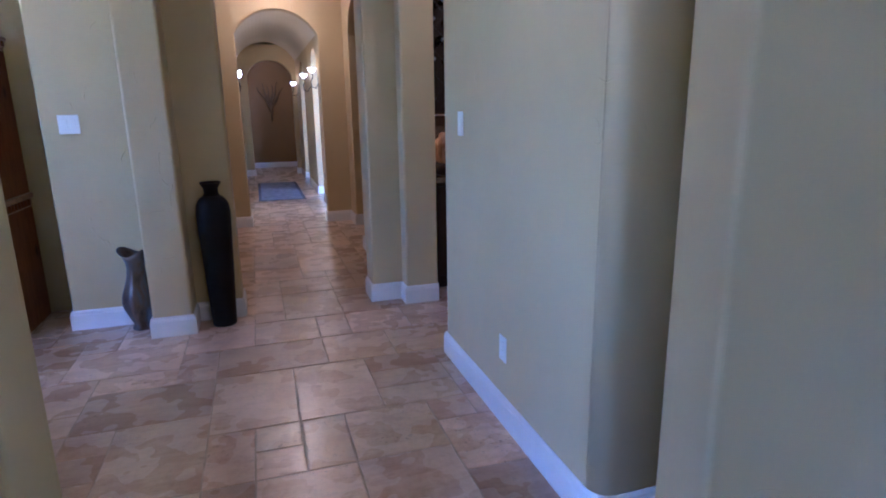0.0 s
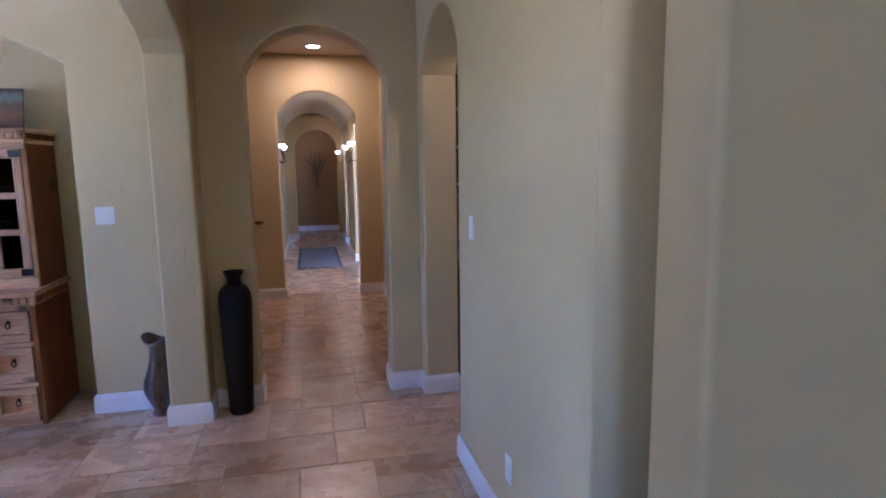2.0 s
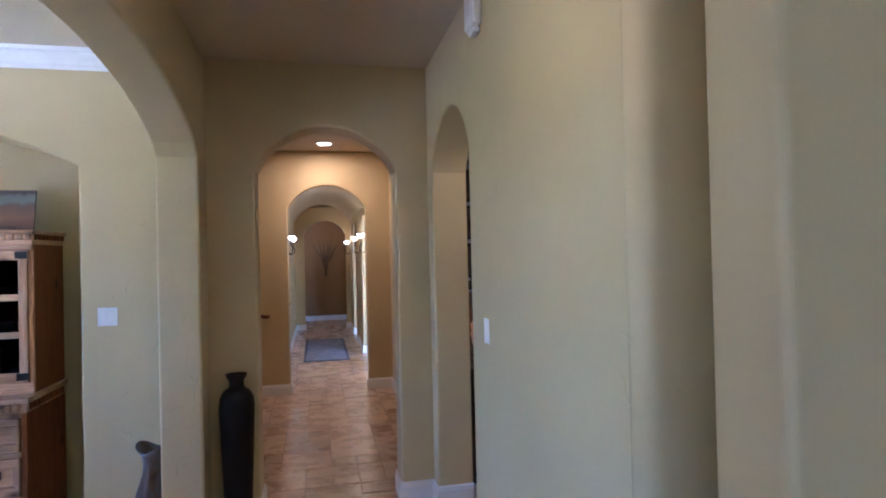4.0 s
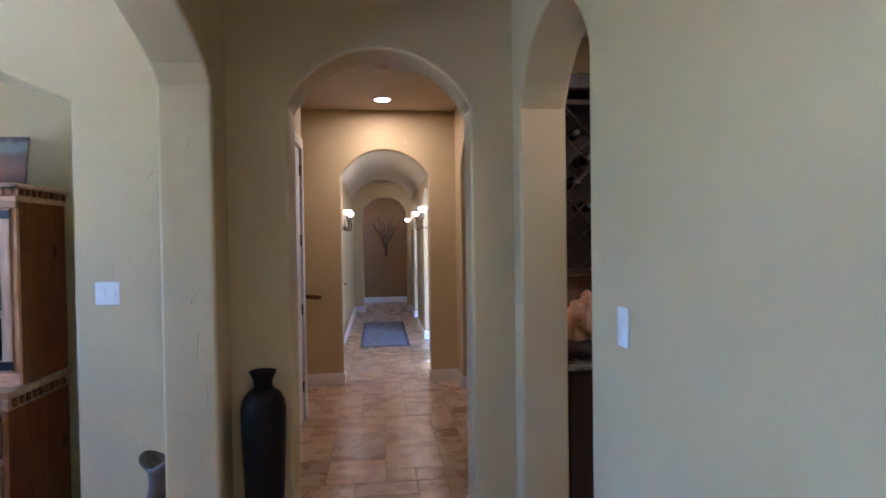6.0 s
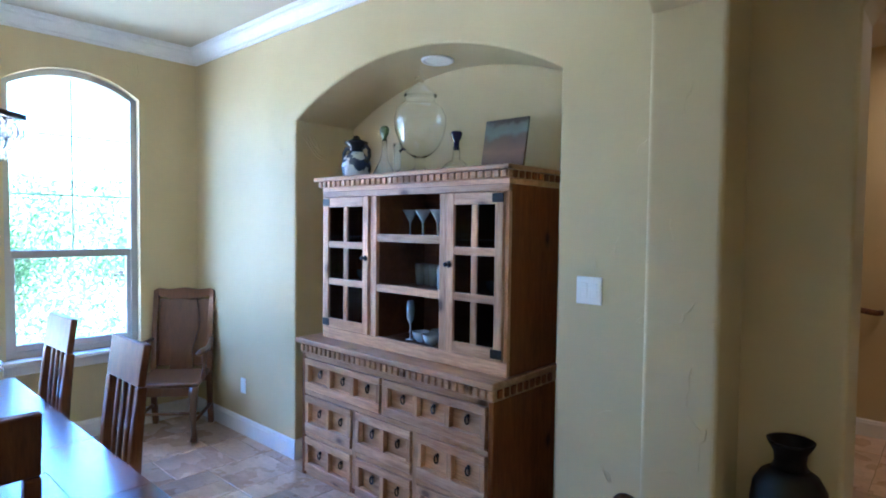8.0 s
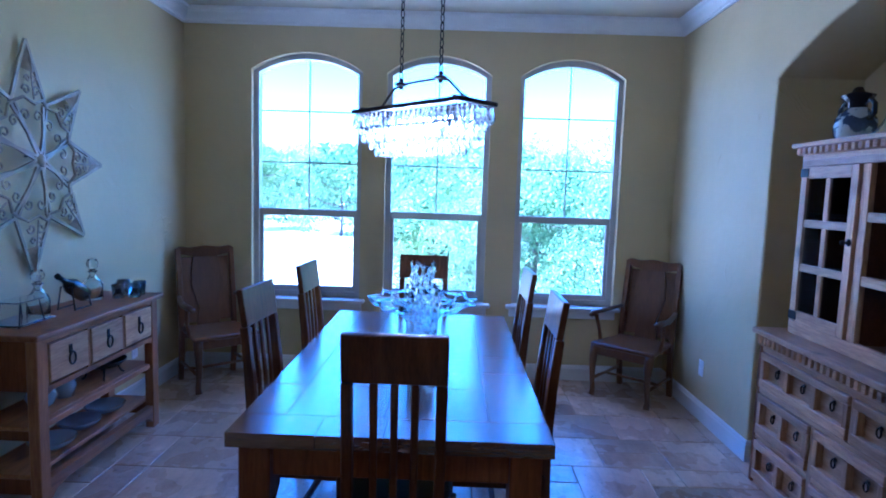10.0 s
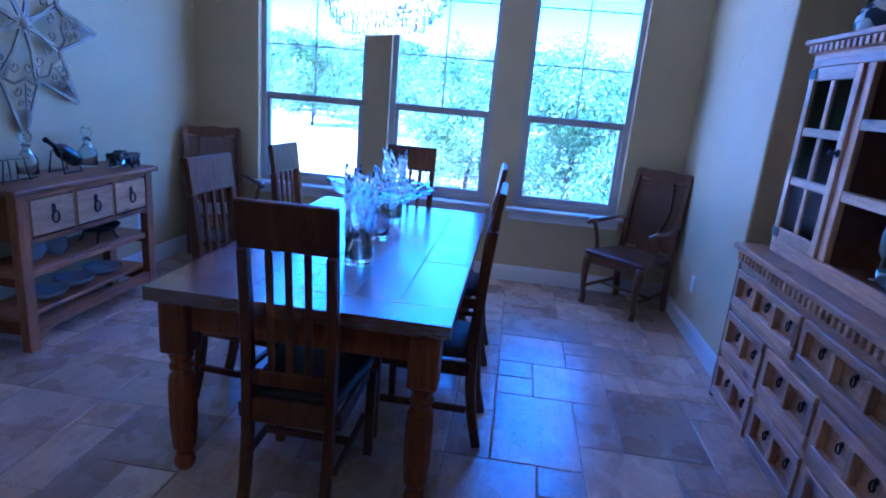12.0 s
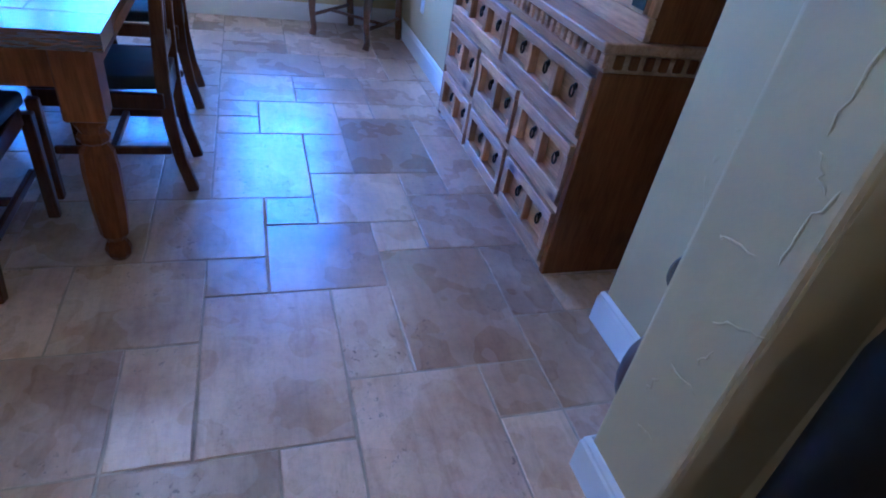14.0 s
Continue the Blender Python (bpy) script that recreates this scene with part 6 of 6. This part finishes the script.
# ---- outdoors ----
DIRT = plain("pale_dry_ground", (0.46, 0.40, 0.31), 0.95, vary=0.3, scale=0.35, relief=0.3)
structure("ground", block(-900, -900, -0.8, 900, 900, -0.36), DIRT, "pale dry gravel ground outside the house", "ground")


def leaf_material(name, dark, light):
    m, nt, b = material(name, 0.55)
    g = nt.nodes.new("ShaderNodeNewGeometry")
    col = ramp(nt, g.outputs["Random Per Island"], [(0.0, dark), (1.0, light)])
    clump = ramp(nt, noise_tex(nt, coords(nt, world_space=True), 1.6, 3), [(0.38, (0.55, 0.60, 0.60)), (0.60, (1.45, 1.4, 1.25))])
    nt.links.new(mix(nt, 1.0, col, clump, "MULTIPLY"), b.inputs["Base Color"])
    b.inputs["Transmission Weight"].default_value = 0.0
    return m


LEAF = leaf_material("juniper_leaf", (0.09, 0.15, 0.055), (0.21, 0.28, 0.11))
LEAF2 = leaf_material("oak_leaf", (0.10, 0.16, 0.05), (0.24, 0.30, 0.10))
LEAF3 = leaf_material("shrub_leaf", (0.08, 0.16, 0.035), (0.22, 0.32, 0.10))
BARK = plain("tree_bark", (0.11, 0.085, 0.065), 0.9, vary=0.4, scale=5, relief=0.6)


def tree(name, x, y, height, spread, leaves, mat, seed, low=0.1, size=0.09, label="", group="trees outside"):
    """A tapered trunk with limbs, and a crown of many small leaf blades in loose clumps."""
    r = random.Random(seed)
    t = thing(name, (x, y, -0.36), label, "tree", group)
    limbs = []
    bm = bmesh.new()
    lean = r.uniform(-0.2, 0.2)
    trunk = [(lean * k / 5, r.uniform(-0.05, 0.05) * k, height * 0.75 * k / 5) for k in range(6)]
    tube(trunk, [0.035 * height * (1 - k / 6.5) * 0.6 for k in range(6)], 8, bm)
    part("trunk", bm, BARK, t, smooth=True)
    bm = bmesh.new()
    for k in range(12):
        z0 = height * r.uniform(low, 0.75)
        a, l = r.uniform(0, 6.283), spread * r.uniform(0.6, 1.0) * (1.1 - 0.5 * z0 / height)
        p0, p2 = Vector((0, 0, z0)), Vector((l * math.cos(a), l * math.sin(a), z0 + height * r.uniform(0.06, 0.25)))
        p1 = (p0 + p2) / 2 + Vector((0, 0, -0.05 * height))
        tube([p0, p1, p2], [0.012 * height, 0.008 * height, 0.002 * height], 5, bm)
        limbs.append((p0, p2))
    part("limbs", bm, BARK, t)
    verts, faces = [], []
    clumps = []
    for p0, p2 in limbs:
        for f in (0.35, 0.6, 0.8, 1.0):
            clumps.append((p0.lerp(p2, f) + Vector((r.gauss(0, 0.1), r.gauss(0, 0.1), r.gauss(0, 0.08))) * spread * 0.5, spread * r.uniform(0.16, 0.32)))
    for k in range(14):
        a = r.uniform(0, 6.283)
        d = spread * r.uniform(0.3, 0.85)
        clumps.append((Vector((d * math.cos(a), d * math.sin(a), height * r.uniform(0.08, 0.3))), spread * r.uniform(0.2, 0.32)))
    for k in range(6):
        clumps.append((Vector((r.gauss(0, spread * 0.2), r.gauss(0, spread * 0.2), height * r.uniform(0.7, 0.97))), spread * r.uniform(0.15, 0.3)))
    for k in range(leaves):
        c, rad = r.choice(clumps)
        d = Vector((r.gauss(0, 1), r.gauss(0, 1), r.gauss(0, 0.8))).normalized() * rad * r.uniform(0.3, 1.1)
        p = c + d
        if p.z < 0.05:
            continue
        u = Vector((r.gauss(0, 1), r.gauss(0, 1), r.gauss(0, 1))).normalized()
        v2 = u.orthogonal().normalized()
        s = size * r.uniform(0.5, 1.3)
        i = len(verts)
        verts += [p - v2 * s * 0.22, p + u * s * 0.9, p + v2 * s * 0.22, p - u * s * 0.8]
        faces.append((i, i + 1, i + 2, i + 3))
    me = bpy.data.meshes.new("crown")
    me.from_pydata([tuple(q) for q in verts], [], faces)
    me.materials.append(mat)
    ob = new("crown", me)
    ob.parent = t
    return t


LT = "grey-green juniper tree on pale ground outside the windows"
LO = "spreading oak tree on pale ground outside the windows"
for i, (x, y, h, s, n, m, lab) in enumerate((
        (-9.6, 6.6, 2.5, 1.7, 12000, LEAF, LT), (-11.0, 8.6, 2.9, 1.9, 10000, LEAF, LT), (-10.8, 4.9, 2.2, 1.5, 10000, LEAF2, LO), (-12.5, 6.6, 3.0, 2.0, 8000, LEAF, LT),
        (-13.5, 10.8, 3.2, 2.2, 6000, LEAF2, LO), (-14.5, 4.2, 2.7, 1.8, 6000, LEAF, LT), (-10.5, 11.0, 3.0, 2.0, 6000, LEAF2, LO),
        (-24, 0.6, 3.6, 2.4, 5000, LEAF, LT), (-26, -3.6, 3.8, 2.6, 5000, LEAF2, LO), (-25, -8.5, 3.8, 2.8, 5000, LEAF, LT), (-29, -14, 4.4, 3.2, 4000, LEAF2, LO),
        (-22, 7.0, 3.8, 2.6, 5000, LEAF2, LO), (-30, 3.5, 4.4, 3.2, 4000, LEAF, LT), (-33, -6, 4.6, 3.4, 4000, LEAF, LT), (-21, 13, 4.0, 2.8, 4000, LEAF, LT), (-32, 12, 4.6, 3.4, 4000, LEAF2, LO))):
    tree("tree", x, y, h, s, n * 3, m, 100 + i, 0.04, size=0.045 + 0.0035 * abs(x + 10), label=lab)
for i, (x, y, h) in enumerate(((-6.6, 6.5, 0.8), (-7.2, 6.1, 0.75), (-6.8, 7.2, 0.85), (-7.6, 6.9, 0.85), (-7.9, 5.8, 0.7), (-7.4, 7.9, 0.9))):
    tree("shrub", x, y, h, 0.5, 2200, LEAF3, 300 + i, 0.05, 0.035, "low bright green shrub under the window", "shrubs under the window")
hedge_v, hedge_f = [], []
r = random.Random(77)
for k in range(26000):
    a = r.uniform(-1.15, 1.15)
    d = r.uniform(45, 60)
    p = Vector((-d * math.cos(a), 5 + d * math.sin(a), -0.3 + (4.6 + 2.2 * noise.noise(Vector((a * 9, d * 0.1, 0)))) * r.random() ** 0.7))
    u = Vector((r.gauss(0, 1), r.gauss(0, 1), r.gauss(0, 1))).normalized()
    v2 = u.orthogonal().normalized()
    s = r.uniform(0.3, 0.7)
    i = len(hedge_v)
    hedge_v += [p - v2 * s * 0.4, p + u * s, p + v2 * s * 0.4, p - u * s]
    hedge_f.append((i, i + 1, i + 2, i + 3))
me = bpy.data.meshes.new("far_woods")
me.from_pydata([tuple(q) for q in hedge_v], [], hedge_f)
me.materials.append(LEAF)
tagged(new("far_woods", me), "distant belt of grey-green woods", "woods", kind="stuff")

# ---- the stones of the floor, laid in mixed sizes ----
U, GX, GY = 0.2035, -2.97, 5.788
FIXED = [(0, 0, 3, 2, 0), (3, 1, 1, 1, 0), (3, -1, 2, 2, 0), (4, 1, 2, 2, 0), (5, 0, 1, 1, 0), (6, 0, 3, 2, 0), (6, 2, 2, 1, 0), (5, 3, 3, 2, 0), (2, 2, 2, 2, 0),
         (0, 2, 2, 1, 0), (-1, 3, 3, 2, 2), (2, 4, 1, 1, 0), (4, 3, 1, 1, 0), (3, 4, 2, 2, 1), (5, 5, 2, 1, 0), (-2, 1, 2, 2, 0), (-1, 0, 1, 1, 0), (8, 2, 3, 2, 0), (8, 4, 1, 1, 0), (9, 4, 2, 1, 0), (7, 5, 2, 2, 1), (9, 1, 2, 1, 0), (9, -1, 3, 2, 0), (7, -1, 2, 1, 0), (7, -3, 2, 2, 0), (5, -2, 2, 2, 0), (9, 5, 2, 2, 0)]
SIZES = [(3, 2), (2, 2), (2, 2), (2, 3), (2, 1), (1, 2), (1, 1)]
rnd = random.Random(21)
stones = {}


def stone_mesh(w, h, k):
    """A worn flagstone with uneven edges; top at z=0."""
    key = (w, h, k)
    if key in stones:
        return stones[key]
    g = 0.0016
    rr = random.Random(w * 100 + h * 10 + k)
    x1, y1 = w * U / 2 - g, h * U / 2 - g
    ring = []
    nx, ny = 2 + w, 2 + h
    for i in range(nx):
        ring.append((-x1 + 2 * x1 * i / nx, -y1))
    for i in range(ny):
        ring.append((x1, -y1 + 2 * y1 * i / ny))
    for i in range(nx):
        ring.append((x1 - 2 * x1 * i / nx, y1))
    for i in range(ny):
        ring.append((-x1, y1 - 2 * y1 * i / ny))
    n = len(ring)
    out = []
    for x, y in ring:
        j = rr.uniform(0.0, 0.004)
        out.append((x * (1 - j / x1), y * (1 - j / y1)))
    vs = [(x, y, -0.010) for x, y in out] + [(x, y, -0.0016) for x, y in out]
    vs += [(x * (1 - 0.0026 / x1), y * (1 - 0.0026 / y1), rr.uniform(-0.0006, 0)) for x, y in out]
    fs = []
    for lv in (0, 1):
        for i in range(n):
            j = (i + 1) % n
            fs.append((lv * n + i, lv * n + j, (lv + 1) * n + j, (lv + 1) * n + i))
    fs.append(tuple(range(2 * n, 3 * n)))
    me = bpy.data.meshes.new("flagstone")
    me.from_pydata(vs, [], fs)
    me.materials.append(STONE)
    stones[key] = me
    return me


def lay(floor, x0, y0, x1, y1, fixed=(), skip=()):
    i0, i1 = math.floor((x0 - GX) / U), math.ceil((x1 - GX) / U)
    j0, j1 = math.floor((y0 - GY) / U), math.ceil((y1 - GY) / U)
    used = set()
    laid = []

    def put(i, j, w, h, tone):
        for a in range(w):
            for b in range(h):
                used.add((i + a, j + b))
        laid.append((i, j, w, h, tone))
    for f in fixed:
        put(*f)
    for i in range(i0, i1):
        for j in range(j0, j1):
            if (i, j) in used:
                continue
            for w, h in rnd.sample(SIZES, len(SIZES)) + [(1, 1)]:
                cells = [(i + a, j + b) for a in range(w) for b in range(h)]
                if all(c not in used and i0 <= c[0] < i1 and j0 <= c[1] < j1 for c in cells):
                    put(i, j, w, h, 0)
                    break
    count = 0
    for i, j, w, h, tone in laid:
        cx, cy = GX + (i + w / 2) * U, GY + (j + h / 2) * U
        if cx + w * U / 2 < x0 or cx - w * U / 2 > x1 or cy + h * U / 2 < y0 or cy - h * U / 2 > y1:
            continue
        me = stone_mesh(w, h, rnd.randrange(3))
        ob = new("flagstone", me)
        ob.parent = floor
        ob.matrix_basis = pose(cx, cy, rnd.uniform(-0.0008, 0.0004), rnd.uniform(-0.08, 0.08), rnd.uniform(-0.08, 0.08), rnd.choice((0, 180)))
        v = rnd.random()
        d = {0: 0.76 + 0.34 * rnd.random() if v > 0.16 else 0.64, 1: 0.68, 2: 0.54}[tone]
        warm = 1.0 if d > 0.75 else 0.93
        ob.color = (d, d * warm * rnd.uniform(0.95, 1.0), d * warm * warm * rnd.uniform(0.9, 1.0), 1)
        count += 1


lay(floor_dining, DW + 0.02, DS + 0.02, HLD - 0.02, NBACK, FIXED)
lay(floor_hall, HLD + 0.08, 3.3, 1.9, 10.5)
lay(floor_corridor, -0.6, 10.7, 1.6, 18.9)
